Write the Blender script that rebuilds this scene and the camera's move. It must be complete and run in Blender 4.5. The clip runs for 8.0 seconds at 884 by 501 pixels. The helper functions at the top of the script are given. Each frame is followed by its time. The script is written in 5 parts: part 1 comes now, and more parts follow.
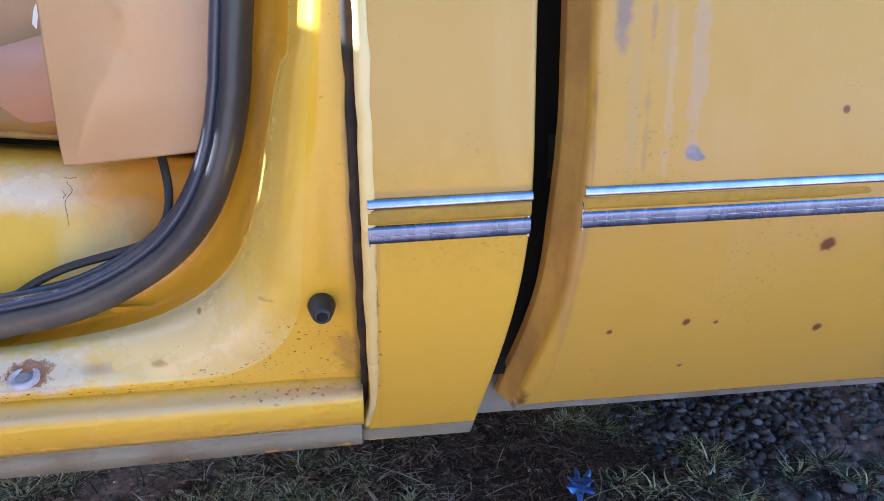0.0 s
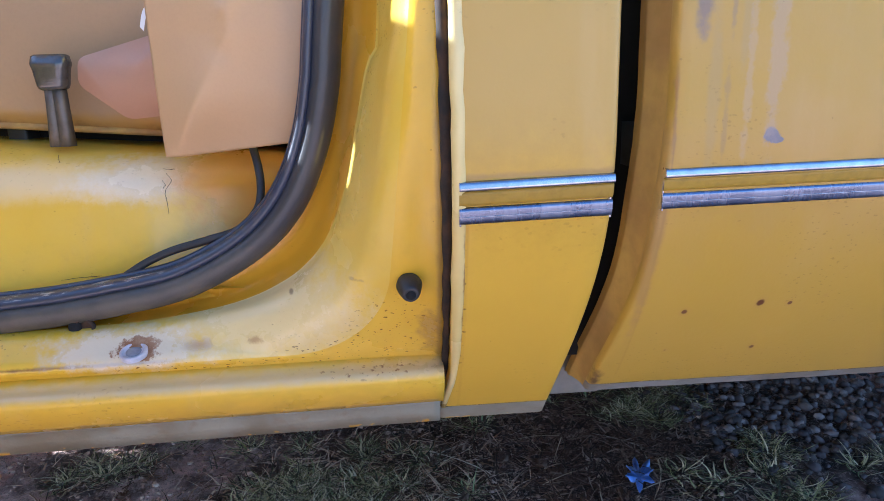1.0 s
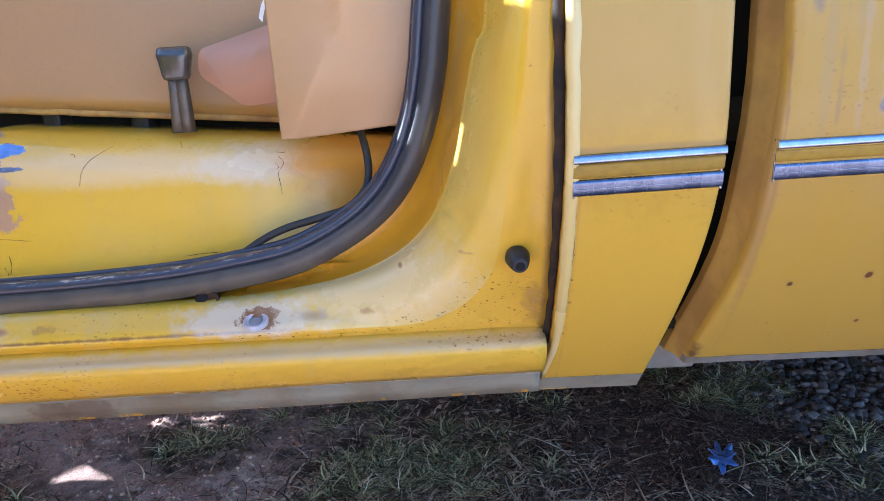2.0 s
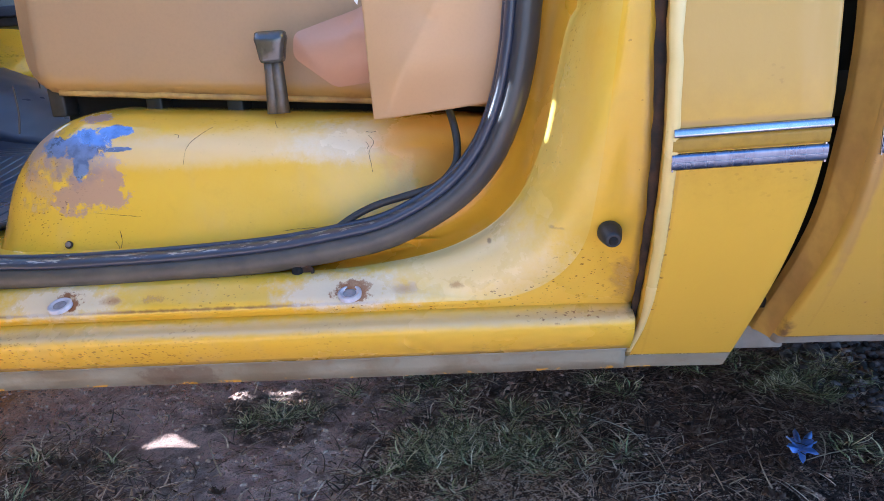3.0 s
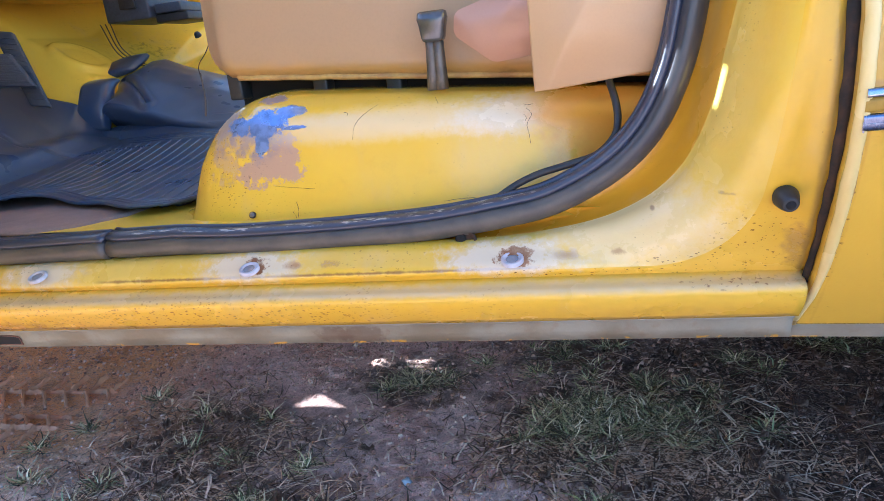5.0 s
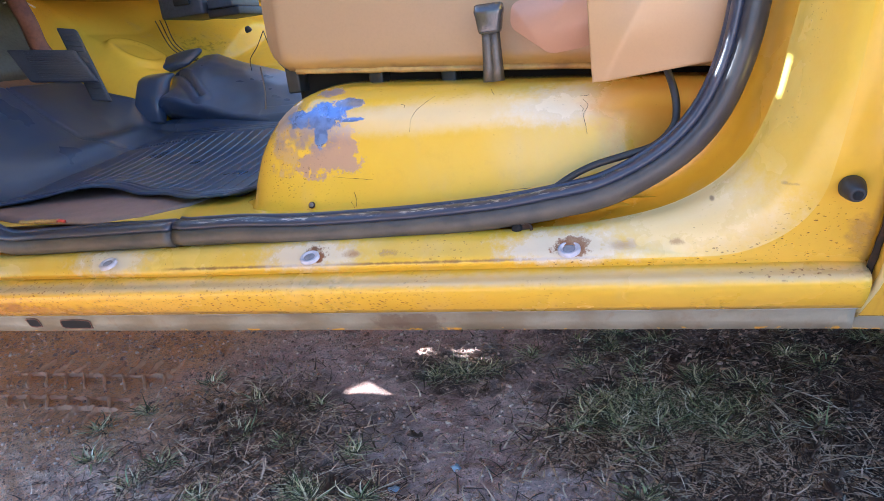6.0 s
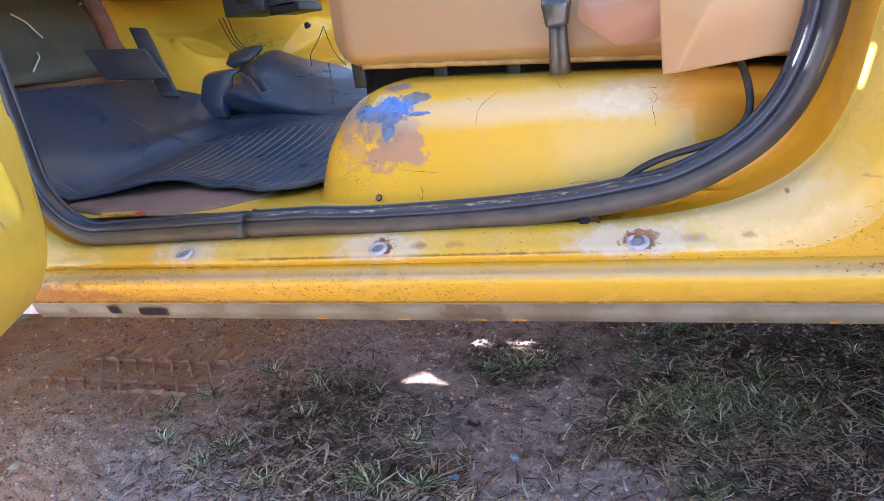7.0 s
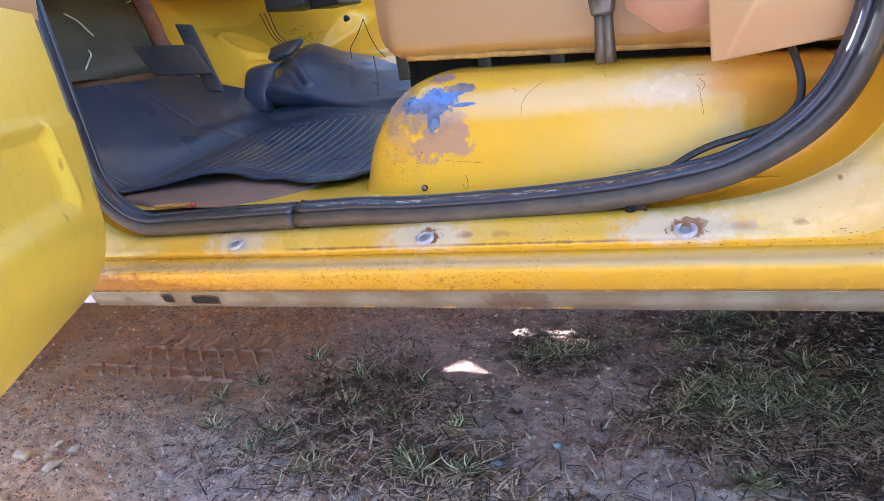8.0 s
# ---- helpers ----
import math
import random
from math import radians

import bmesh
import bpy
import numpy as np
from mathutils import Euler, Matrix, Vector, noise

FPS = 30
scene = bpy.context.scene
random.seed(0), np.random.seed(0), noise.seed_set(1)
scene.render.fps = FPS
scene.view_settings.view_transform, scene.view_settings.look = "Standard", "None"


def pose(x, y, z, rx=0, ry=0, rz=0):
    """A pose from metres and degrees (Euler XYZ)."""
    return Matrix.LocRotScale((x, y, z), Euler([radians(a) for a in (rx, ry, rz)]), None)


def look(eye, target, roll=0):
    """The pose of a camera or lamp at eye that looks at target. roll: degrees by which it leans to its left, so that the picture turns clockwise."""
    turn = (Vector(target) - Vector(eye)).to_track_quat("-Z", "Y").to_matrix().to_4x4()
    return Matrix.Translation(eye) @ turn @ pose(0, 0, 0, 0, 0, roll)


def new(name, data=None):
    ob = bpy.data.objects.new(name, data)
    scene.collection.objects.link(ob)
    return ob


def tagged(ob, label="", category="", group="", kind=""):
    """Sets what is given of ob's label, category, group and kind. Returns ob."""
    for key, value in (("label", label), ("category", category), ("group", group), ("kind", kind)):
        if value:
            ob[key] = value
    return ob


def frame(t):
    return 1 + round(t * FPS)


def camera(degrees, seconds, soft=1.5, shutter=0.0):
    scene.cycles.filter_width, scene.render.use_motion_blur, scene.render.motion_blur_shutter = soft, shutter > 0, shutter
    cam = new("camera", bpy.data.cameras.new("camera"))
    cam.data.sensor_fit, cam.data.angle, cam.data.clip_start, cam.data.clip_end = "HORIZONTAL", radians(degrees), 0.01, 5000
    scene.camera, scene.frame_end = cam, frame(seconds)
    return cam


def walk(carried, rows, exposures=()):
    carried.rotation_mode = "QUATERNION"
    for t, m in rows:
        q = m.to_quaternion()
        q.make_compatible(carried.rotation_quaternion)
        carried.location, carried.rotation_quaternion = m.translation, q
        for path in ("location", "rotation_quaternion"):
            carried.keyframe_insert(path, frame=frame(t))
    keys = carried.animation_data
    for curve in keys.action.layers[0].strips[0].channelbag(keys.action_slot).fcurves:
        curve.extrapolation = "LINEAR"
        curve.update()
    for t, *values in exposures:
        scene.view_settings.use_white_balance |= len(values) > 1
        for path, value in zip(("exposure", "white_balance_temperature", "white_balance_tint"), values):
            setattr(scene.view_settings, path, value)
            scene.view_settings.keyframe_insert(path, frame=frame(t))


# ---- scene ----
cam = camera(67.5, 8.0, soft=0.8)
PATH = [
    (0, (0.294, -0.573, 0.71), (0.542, 1.347, 0.206), -0.8),
    (0.5, (0.28, -0.585, 0.706), (0.486, 1.341, 0.205), -1.0),
    (1, (0.255, -0.602, 0.703), (0.382, 1.33, 0.204), -1.8),
    (1.5, (0.229, -0.618, 0.699), (0.275, 1.317, 0.195), -2.6),
    (3, (0.17, -0.652, 0.688), (-0.032, 1.264, 0.153), -3.9),
    (3.5, (0.157, -0.662, 0.685), (-0.124, 1.242, 0.143), -4.4),
    (4, (0.136, -0.678, 0.688), (-0.246, 1.207, 0.138), -5.1),
    (4.5, (0.124, -0.687, 0.688), (-0.339, 1.177, 0.13), -5.9),
    (6, (0.094, -0.717, 0.692), (-0.524, 1.096, 0.117), -7.0),
    (6.5, (0.084, -0.727, 0.696), (-0.613, 1.057, 0.121), -7.5),
    (7, (0.074, -0.737, 0.698), (-0.674, 1.025, 0.119), -7.9),
    (7.5, (0.067, -0.747, 0.699), (-0.731, 0.991, 0.113), -8.2),
    (8, (0.063, -0.756, 0.702), (-0.776, 0.961, 0.111), -9.0),
]
walk(cam, [(t, look(eye, target, roll)) for t, eye, target, roll in PATH], exposures=[(0.0, 2.02, 4760, 9), (0.5, 1.89, 4740, 9), (1.0, 1.89, 4790, 9), (1.5, 1.94, 4760, 8), (3.0, 2.07, 4740, 8), (3.5, 2.08, 4740, 8), (4.0, 2.11, 4750, 8), (4.5, 2.34, 4760, 8), (6.0, 2.38, 4880, 8), (8.0, 2.40, 5100, 9)])

# ---- light ----
SUN_EL, SUN_AZ = 25.0, -79.0          # degrees; azimuth from +y towards +x
world = bpy.data.worlds.new("world")
scene.world = world
world.use_nodes = True
wn = world.node_tree.nodes
sky = wn.new("ShaderNodeTexSky")
sky.sky_type = "NISHITA"
sky.sun_disc = False
sky.sun_elevation = radians(SUN_EL)
sky.sun_rotation = radians(SUN_AZ)
wn["Background"].inputs[1].default_value = 0.11
world.node_tree.links.new(sky.outputs[0], wn["Background"].inputs[0])
to_sun = Vector((math.sin(radians(SUN_AZ)) * math.cos(radians(SUN_EL)), math.cos(radians(SUN_AZ)) * math.cos(radians(SUN_EL)), math.sin(radians(SUN_EL))))
sun = new("sun", bpy.data.lights.new("sun", "SUN"))
sun.data.energy, sun.data.angle, sun.data.color = 6.0, radians(0.35), (1.0, 0.9, 0.75)
sun.matrix_world = look(to_sun * 30, (0, 0, 0))


# ---- materials ----
def material(name, colour, rough=0.5, metal=0.0):
    m = bpy.data.materials.new(name)
    m.use_nodes = True
    b = m.node_tree.nodes["Principled BSDF"]
    b.inputs["Base Color"].default_value = (*colour, 1)
    b.inputs["Roughness"].default_value = rough
    b.inputs["Metallic"].default_value = metal
    return m


class Nodes:
    """Short hand for building a node tree on world positions."""

    def __init__(self, m):
        self.t = m.node_tree
        self.b = self.t.nodes["Principled BSDF"]
        self.pos = self.t.nodes.new("ShaderNodeNewGeometry").outputs["Position"]

    def put(self, a, b):
        if isinstance(b, (int, float, tuple)):
            a.default_value = b
        else:
            self.t.links.new(b, a)

    def noise(self, scale, detail=4.0, rough=0.55, stretch=(1, 1, 1), where=None):
        v = self.t.nodes.new("ShaderNodeVectorMath")
        v.operation = "MULTIPLY"
        self.put(v.inputs[0], where or self.pos)
        v.inputs[1].default_value = stretch
        n = self.t.nodes.new("ShaderNodeTexNoise")
        self.put(n.inputs["Vector"], v.outputs[0])
        n.inputs["Scale"].default_value, n.inputs["Detail"].default_value, n.inputs["Roughness"].default_value = scale, detail, rough
        return n.outputs["Fac"]

    def specks(self, scale, stretch=(1, 1, 1)):
        v = self.t.nodes.new("ShaderNodeVectorMath")
        v.operation = "MULTIPLY"
        self.put(v.inputs[0], self.pos)
        v.inputs[1].default_value = stretch
        w = self.t.nodes.new("ShaderNodeTexNoise")
        self.put(w.inputs["Vector"], self.pos)
        w.inputs["Scale"].default_value, w.inputs["Detail"].default_value = scale * 2.2, 3.0
        a = self.t.nodes.new("ShaderNodeVectorMath")
        a.operation = "MULTIPLY_ADD"
        self.put(a.inputs[0], w.outputs["Color"])
        a.inputs[1].default_value = (0.9 / scale,) * 3
        self.put(a.inputs[2], v.outputs[0])
        n = self.t.nodes.new("ShaderNodeTexVoronoi")
        self.put(n.inputs["Vector"], a.outputs[0])
        n.inputs["Scale"].default_value = scale
        return n.outputs["Distance"]

    def math(self, op, a, b=0.0, c=0.0):
        n = self.t.nodes.new("ShaderNodeMath")
        n.operation = op
        for i, x in zip(n.inputs, (a, b, c)):
            self.put(i, x)
        return n.outputs[0]

    def ramp(self, x, lo, hi, a=0.0, b=1.0):
        n = self.t.nodes.new("ShaderNodeMapRange")
        n.interpolation_type = "SMOOTHSTEP"
        for i, y in zip(n.inputs, (x, lo, hi, a, b)):
            self.put(i, y)
        return n.outputs[0]

    def mix(self, f, a, b):
        n = self.t.nodes.new("ShaderNodeMix")
        n.data_type = "RGBA"
        self.put(n.inputs[0], f)
        for i, x in ((6, a), (7, b)):
            self.put(n.inputs[i], (*x, 1) if isinstance(x, tuple) and len(x) == 3 else x)
        return n.outputs[2]

    def near(self, c, r, squash=(1, 1, 1), edge=0.35, wobble=None):
        """1 within about r of the point c, 0 outside, with an edge that the wobble makes ragged."""
        d = self.t.nodes.new("ShaderNodeVectorMath")
        d.operation = "SUBTRACT"
        self.put(d.inputs[0], self.pos)
        d.inputs[1].default_value = c
        e = self.t.nodes.new("ShaderNodeVectorMath")
        e.operation = "MULTIPLY"
        self.put(e.inputs[0], d.outputs[0])
        e.inputs[1].default_value = squash
        l = self.t.nodes.new("ShaderNodeVectorMath")
        l.operation = "LENGTH"
        self.put(l.inputs[0], e.outputs[0])
        x = self.math("DIVIDE", l.outputs["Value"], r)
        if wobble:
            x = self.math("ADD", x, wobble)
        return self.ramp(x, 1 - edge, 1 + edge, 1.0, 0.0)

    def axis(self, i):
        n = self.t.nodes.new("ShaderNodeSeparateXYZ")
        self.put(n.inputs[0], self.pos)
        return n.outputs[i]

    def out(self, colour=None, rough=None, metal=None, bump=None, dist=0.002, strength=0.5):
        for key, x in (("Base Color", colour), ("Roughness", rough), ("Metallic", metal)):
            if x is not None:
                self.put(self.b.inputs[key], x)
        if bump is not None:
            n = self.t.nodes.new("ShaderNodeBump")
            n.inputs["Strength"].default_value, n.inputs["Distance"].default_value = strength, dist
            self.put(n.inputs["Height"], bump)
            self.t.links.new(n.outputs[0], self.b.inputs["Normal"])


YELLOW, YELLOW_FADED, RUST = (0.69, 0.412, 0.020), (0.72, 0.53, 0.12), (0.10, 0.035, 0.012)
WHITE_WEAR = (0.62, 0.60, 0.57)

OCHRE, OCHRE_FADED = (0.445, 0.268, 0.022), (0.475, 0.305, 0.064)


def yellow_paint(name, spots=(), bare=(), rusty=(), specks=0.5, rough=0.3, faded=0.5, lines=(), metal=(), paint=YELLOW, pale=YELLOW_FADED, rust=RUST, fade=(0.35, 0.75), grain_size=170, reach=0.22, ground=()):
    """Old yellow paint. spots: rust spots (place, radius); bare, ground: worn patches, or tones that hold light (place,
    radius, squash, colour, raggedness);
    rusty: places thick with rust specks (place, radius, squash); lines: rust, dirt or pale bands along the axis (axis,
    place, width, x from, x to, colour); metal: bare shiny patches with the sky's blue put in."""
    m = material(name, paint, rough)
    n = Nodes(m)
    cloud = n.noise(6, 5)
    grain = n.noise(90, 4, 0.6)
    col = n.mix(n.math("MULTIPLY", n.ramp(cloud, *fade), faded), paint, pale)
    streak = n.ramp(n.noise(16, 4, 0.6, (1, 1, 0.12)), 0.52, 0.8)
    col = n.mix(n.math("MULTIPLY", streak, 0.3), col, (0.58, 0.42, 0.20))
    col = n.mix(n.math("MULTIPLY", n.ramp(n.noise(45, 4, 0.7), 0.5, 0.8), 0.12), col, (0.42, 0.25, 0.06))
    ragged = n.math("MULTIPLY", n.math("SUBTRACT", n.noise(60, 6, 0.7), 0.5), 2.4)
    rg = n.math("ADD", rough - 0.08, n.math("MULTIPLY", cloud, 0.2))
    for axis, at, width, x0, x1, colour in lines:
        slant = n.math("SUBTRACT", n.axis(axis), n.math("MULTIPLY", n.axis(0), 0.0125 if axis == 2 else 0.0))
        d = n.math("DIVIDE", n.math("ABSOLUTE", n.math("SUBTRACT", slant, at)), width)
        f = n.ramp(n.math("ADD", d, n.math("MULTIPLY", ragged, 0.5 if width > 0.003 else 1.2)), 0.0, 1.3, 1.0, 0.0)
        if axis == 2:
            f = n.math("MULTIPLY", f, n.math("MULTIPLY", n.ramp(n.axis(0), x0, x0 + 0.05), n.ramp(n.axis(0), x1 - 0.05, x1, 1.0, 0.0)))
        else:
            f = n.math("MULTIPLY", f, n.math("MULTIPLY", n.ramp(n.axis(2), x0, x0 + 0.03), n.ramp(n.axis(2), x1 - 0.03, x1, 1.0, 0.0)))
        col = n.mix(n.math("MULTIPLY", f, 0.55 if width > 0.003 else 0.8), col, colour)
    for c, r, squash, colour, rag, *much in [*ground, *bare]:
        w = n.math("MULTIPLY", ragged, rag)
        f = n.near(c, r, squash, 0.16 if not much else 0.5, w)
        f = n.math("MULTIPLY", f, much[0]) if much else f
        col = n.mix(f, col, colour)
        rg = n.math("MAXIMUM", rg, n.math("MULTIPLY", f, 0.55))
    shine = None
    for c, r, squash, rag in metal:
        f = n.near(c, r, squash, 0.10, n.math("MULTIPLY", ragged, rag))
        shine = n.math("MAXIMUM", shine, f) if shine is not None else f
    if shine is not None:
        # The reflected sky's blue is put into the metal's colour.
        col = n.mix(shine, col, n.mix(n.ramp(grain, 0.3, 0.6), (0.13, 0.19, 0.38), (0.22, 0.31, 0.58)))
    if specks:
        cell = n.math("ADD", n.specks(grain_size, (1, 1, 1.8)), n.math("MULTIPLY", n.math("SUBTRACT", n.noise(200, 3), 0.5), 0.9))
        patch = n.math("MULTIPLY", n.ramp(n.noise(9, 3), 0.50, 0.62), specks)
        for c, r, squash in rusty:
            patch = n.math("MAXIMUM", patch, n.near(c, r, squash, 0.5))
        col = n.mix(n.math("MULTIPLY", n.ramp(cell, 0.08, reach, 0.85, 0.0), patch), col, rust)
        fine = n.math("MULTIPLY", n.ramp(n.specks(38, (1, 1, 1.4)), 0.03, 0.06, 1.0, 0.0), specks)
        col = n.mix(fine, col, rust)
    for c, r in spots:
        col = n.mix(n.math("MULTIPLY", n.near(c, r * 2.0, (1, 0.3, 1), 0.6, ragged), 0.5), col, (0.45, 0.25, 0.06))
        col = n.mix(n.near(c, 1.35 * r, (1, 0.3, 1), 0.3, n.math("MULTIPLY", ragged, 0.6)), col, (0.14, 0.048, 0.012))
    n.out(col, rg, n.math("MULTIPLY", shine, 0.55) if shine is not None else None, n.noise(240, 3), 0.0006, 0.2)
    return m


PLUGS = (-0.655, -0.329, 0.0)
plug_bare = [((x - 0.008, 0.0, 0.464 + 0.009 * x), 0.027, (0.42, 0.7, 1.5), WHITE_WEAR, 0.9, 0.62) for x in PLUGS]
plug_rust = [((x + 0.003, 0.0, 0.4658 + 0.009 * x), 0.0141, (0.82, 0.9, 1.30), (0.24, 0.10, 0.035), 1.3) for x in PLUGS[1:]] + [((x + 0.060, 0.0, 0.467 + 0.009 * x), 0.0062, (0.5, 0.8, 1.3), (0.34, 0.17, 0.05), 1.3, 0.85) for x in PLUGS[1:]]
mat_jamb = yellow_paint("jamb_paint", paint=(0.68, 0.42, 0.024), bare=plug_bare + plug_rust + [((0.12, 0.01, 0.50), 0.06, (0.6, 0.6, 1.2), (0.72, 0.62, 0.42), 0.7, 0.5), ((0.2185, -0.02, 0.534), 0.0065, (0.8, 0.3, 3.2), (0.22, 0.13, 0.06), 1.0, 0.9), ((0.150, 0.01, 0.512), 0.0022, (1, 0.3, 1), (0.22, 0.12, 0.05), 0.8, 0.8), ((0.273, 0.0, 0.478), 0.02, (1.6, 0.3, 0.7), (0.22, 0.13, 0.06), 0.9, 0.7),
                                                              ((0.115, 0.0, 0.470), 0.005, (0.6, 1, 1.3), (0.34, 0.18, 0.06), 1.6, 0.7), ((-0.225, 0.0, 0.464), 0.006, (0.6, 1, 1.3), (0.30, 0.15, 0.05), 1.6, 0.8)],
                        rusty=[((0.245, -0.02, 0.475), 0.04, (1, 0.5, 1)), ((0.19, 0.0, 0.462), 0.025, (0.5, 0.5, 1.8))], specks=0.55, faded=0.95, rough=0.24, pale=(0.70, 0.515, 0.115), fade=(0.30, 0.70),
                        lines=[(2, 0.4535, 0.0022, -0.58, 0.06, (0.17, 0.08, 0.04)), (0, 0.2885, 0.004, 0.42, 0.70, (0.24, 0.14, 0.06))])
# Deep orange puts the groove's shade and yellow bounce into its paint.
mat_groove = yellow_paint("groove_paint", specks=0.3, faded=0.1, rough=0.25, paint=(0.68, 0.345, 0.012))
mat_jamb_edge = yellow_paint("jamb_edge_paint", bare=plug_rust + plug_bare + [((0.278, 0.0, 0.480), 0.016, (1.8, 0.3, 0.7), (0.30, 0.17, 0.06), 1.2, 0.55)], specks=0.35, faded=0.35, rough=0.24, rusty=[((0.245, -0.02, 0.475), 0.04, (1, 0.5, 1)), ((0.19, 0.0, 0.465), 0.04, (0.6, 0.5, 1.6)), ((0.10, 0.0, 0.45), 0.06, (0.4, 0.5, 2.5))], lines=[(2, 0.4535, 0.0022, -0.58, 0.06, (0.17, 0.08, 0.04)), (0, 0.2885, 0.004, 0.42, 0.70, (0.24, 0.14, 0.06))])
# Pale ledge band: dust, lightened further to paint in the sky's sheen.
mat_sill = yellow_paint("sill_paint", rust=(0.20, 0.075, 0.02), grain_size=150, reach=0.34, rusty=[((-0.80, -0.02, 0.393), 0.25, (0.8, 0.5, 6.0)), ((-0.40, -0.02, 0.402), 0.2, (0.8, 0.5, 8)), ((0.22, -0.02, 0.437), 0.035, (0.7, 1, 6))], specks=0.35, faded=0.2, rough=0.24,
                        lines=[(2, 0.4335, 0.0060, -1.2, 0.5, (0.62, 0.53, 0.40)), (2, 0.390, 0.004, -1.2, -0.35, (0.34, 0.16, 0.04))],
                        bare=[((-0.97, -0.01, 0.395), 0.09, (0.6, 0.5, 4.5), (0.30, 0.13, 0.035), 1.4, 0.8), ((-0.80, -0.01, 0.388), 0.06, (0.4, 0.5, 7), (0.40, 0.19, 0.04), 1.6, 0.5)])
# Yellow low on the corner puts the sunlit ground's bounce into the paint.
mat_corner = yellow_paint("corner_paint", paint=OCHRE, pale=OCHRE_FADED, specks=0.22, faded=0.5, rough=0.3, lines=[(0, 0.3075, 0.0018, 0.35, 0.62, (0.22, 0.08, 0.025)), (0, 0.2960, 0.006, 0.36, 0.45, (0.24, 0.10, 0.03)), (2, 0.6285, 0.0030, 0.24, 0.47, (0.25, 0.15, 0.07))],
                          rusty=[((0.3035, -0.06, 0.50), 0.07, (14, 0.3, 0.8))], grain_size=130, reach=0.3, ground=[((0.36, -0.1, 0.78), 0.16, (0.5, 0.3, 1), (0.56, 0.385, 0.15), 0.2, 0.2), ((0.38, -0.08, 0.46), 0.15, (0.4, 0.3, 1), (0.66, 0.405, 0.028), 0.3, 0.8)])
mat_bead = yellow_paint("bead_paint", paint=(0.66, 0.50, 0.17), pale=(0.74, 0.62, 0.32), specks=0.35, faded=0.9, rough=0.26, lines=[(0, 0.3070, 0.0018, 0.37, 0.60, (0.20, 0.07, 0.025))], grain_size=120, reach=0.3)
# Low on the bed: yellower paint, lifted for the same bounce.
mat_bed = yellow_paint("bed_paint", paint=(0.44, 0.265, 0.028), pale=(0.465, 0.290, 0.088), fade=(0.3, 0.7),
                       spots=[((0.569, -0.068, 0.505), 0.0026), ((0.502, -0.07, 0.499), 0.002), ((0.666, -0.115, 0.577), 0.0052), ((0.652, -0.12, 0.684), 0.0022), ((0.597, -0.07, 0.503), 0.0014), ((0.627, -0.065, 0.510), 0.0014), ((0.50, -0.03, 0.45), 0.0015), ((0.585, -0.03, 0.448), 0.002), ((0.70, -0.06, 0.488), 0.0034), ((0.74, -0.10, 0.56), 0.003)],
                       bare=[((0.536, -0.12, 0.655), 0.0050, (0.9, 0.2, 0.9), (0.20, 0.185, 0.205), 0.9), ((0.540, -0.12, 0.652), 0.0032, (0.6, 0.2, 1.3), (0.20, 0.185, 0.205), 0.6), ((0.478, -0.12, 0.757), 0.010, (1.8, 0.2, 0.36), (0.20, 0.15, 0.13), 0.9, 0.8),
                             ((0.535, -0.12, 0.73), 0.016, (3.2, 0.2, 0.18), (0.40, 0.30, 0.24), 1.8, 0.40), ((0.489, -0.12, 0.69), 0.008, (1.8, 0.2, 0.14), (0.36, 0.25, 0.10), 0.8, 0.4), ((0.51, -0.12, 0.735), 0.006, (1.8, 0.2, 0.2), (0.36, 0.25, 0.10), 0.8, 0.4),
                             ((0.515, -0.12, 0.70), 0.008, (3.2, 0.2, 0.16), (0.42, 0.31, 0.22), 1.8, 0.35), ((0.499, -0.12, 0.665), 0.006, (3.0, 0.2, 0.2), (0.30, 0.19, 0.08), 1.6, 0.5), ((0.500, -0.12, 0.745), 0.005, (2.4, 0.2, 0.3), (0.27, 0.18, 0.10), 1.6, 0.6), ((0.443, -0.02, 0.408), 0.010, (1.6, 0.5, 0.7), (0.10, 0.05, 0.025), 1.0, 0.9),
                             ((0.459, -0.1, 0.56), 0.012, (2.5, 0.2, 0.12), (0.34, 0.20, 0.08), 0.8, 0.5)], specks=0.3, faded=0.8, ground=[((0.9, -0.05, 0.45), 0.17, (0.1, 0.3, 1.2), (0.50, 0.31, 0.027), 0.2, 0.75)], rough=0.32,
                       lines=[(0, 0.4615, 0.0014, 0.40, 0.72, (0.30, 0.16, 0.06))])
TAN, MAUVE = (0.45, 0.275, 0.155), (0.29, 0.205, 0.185)
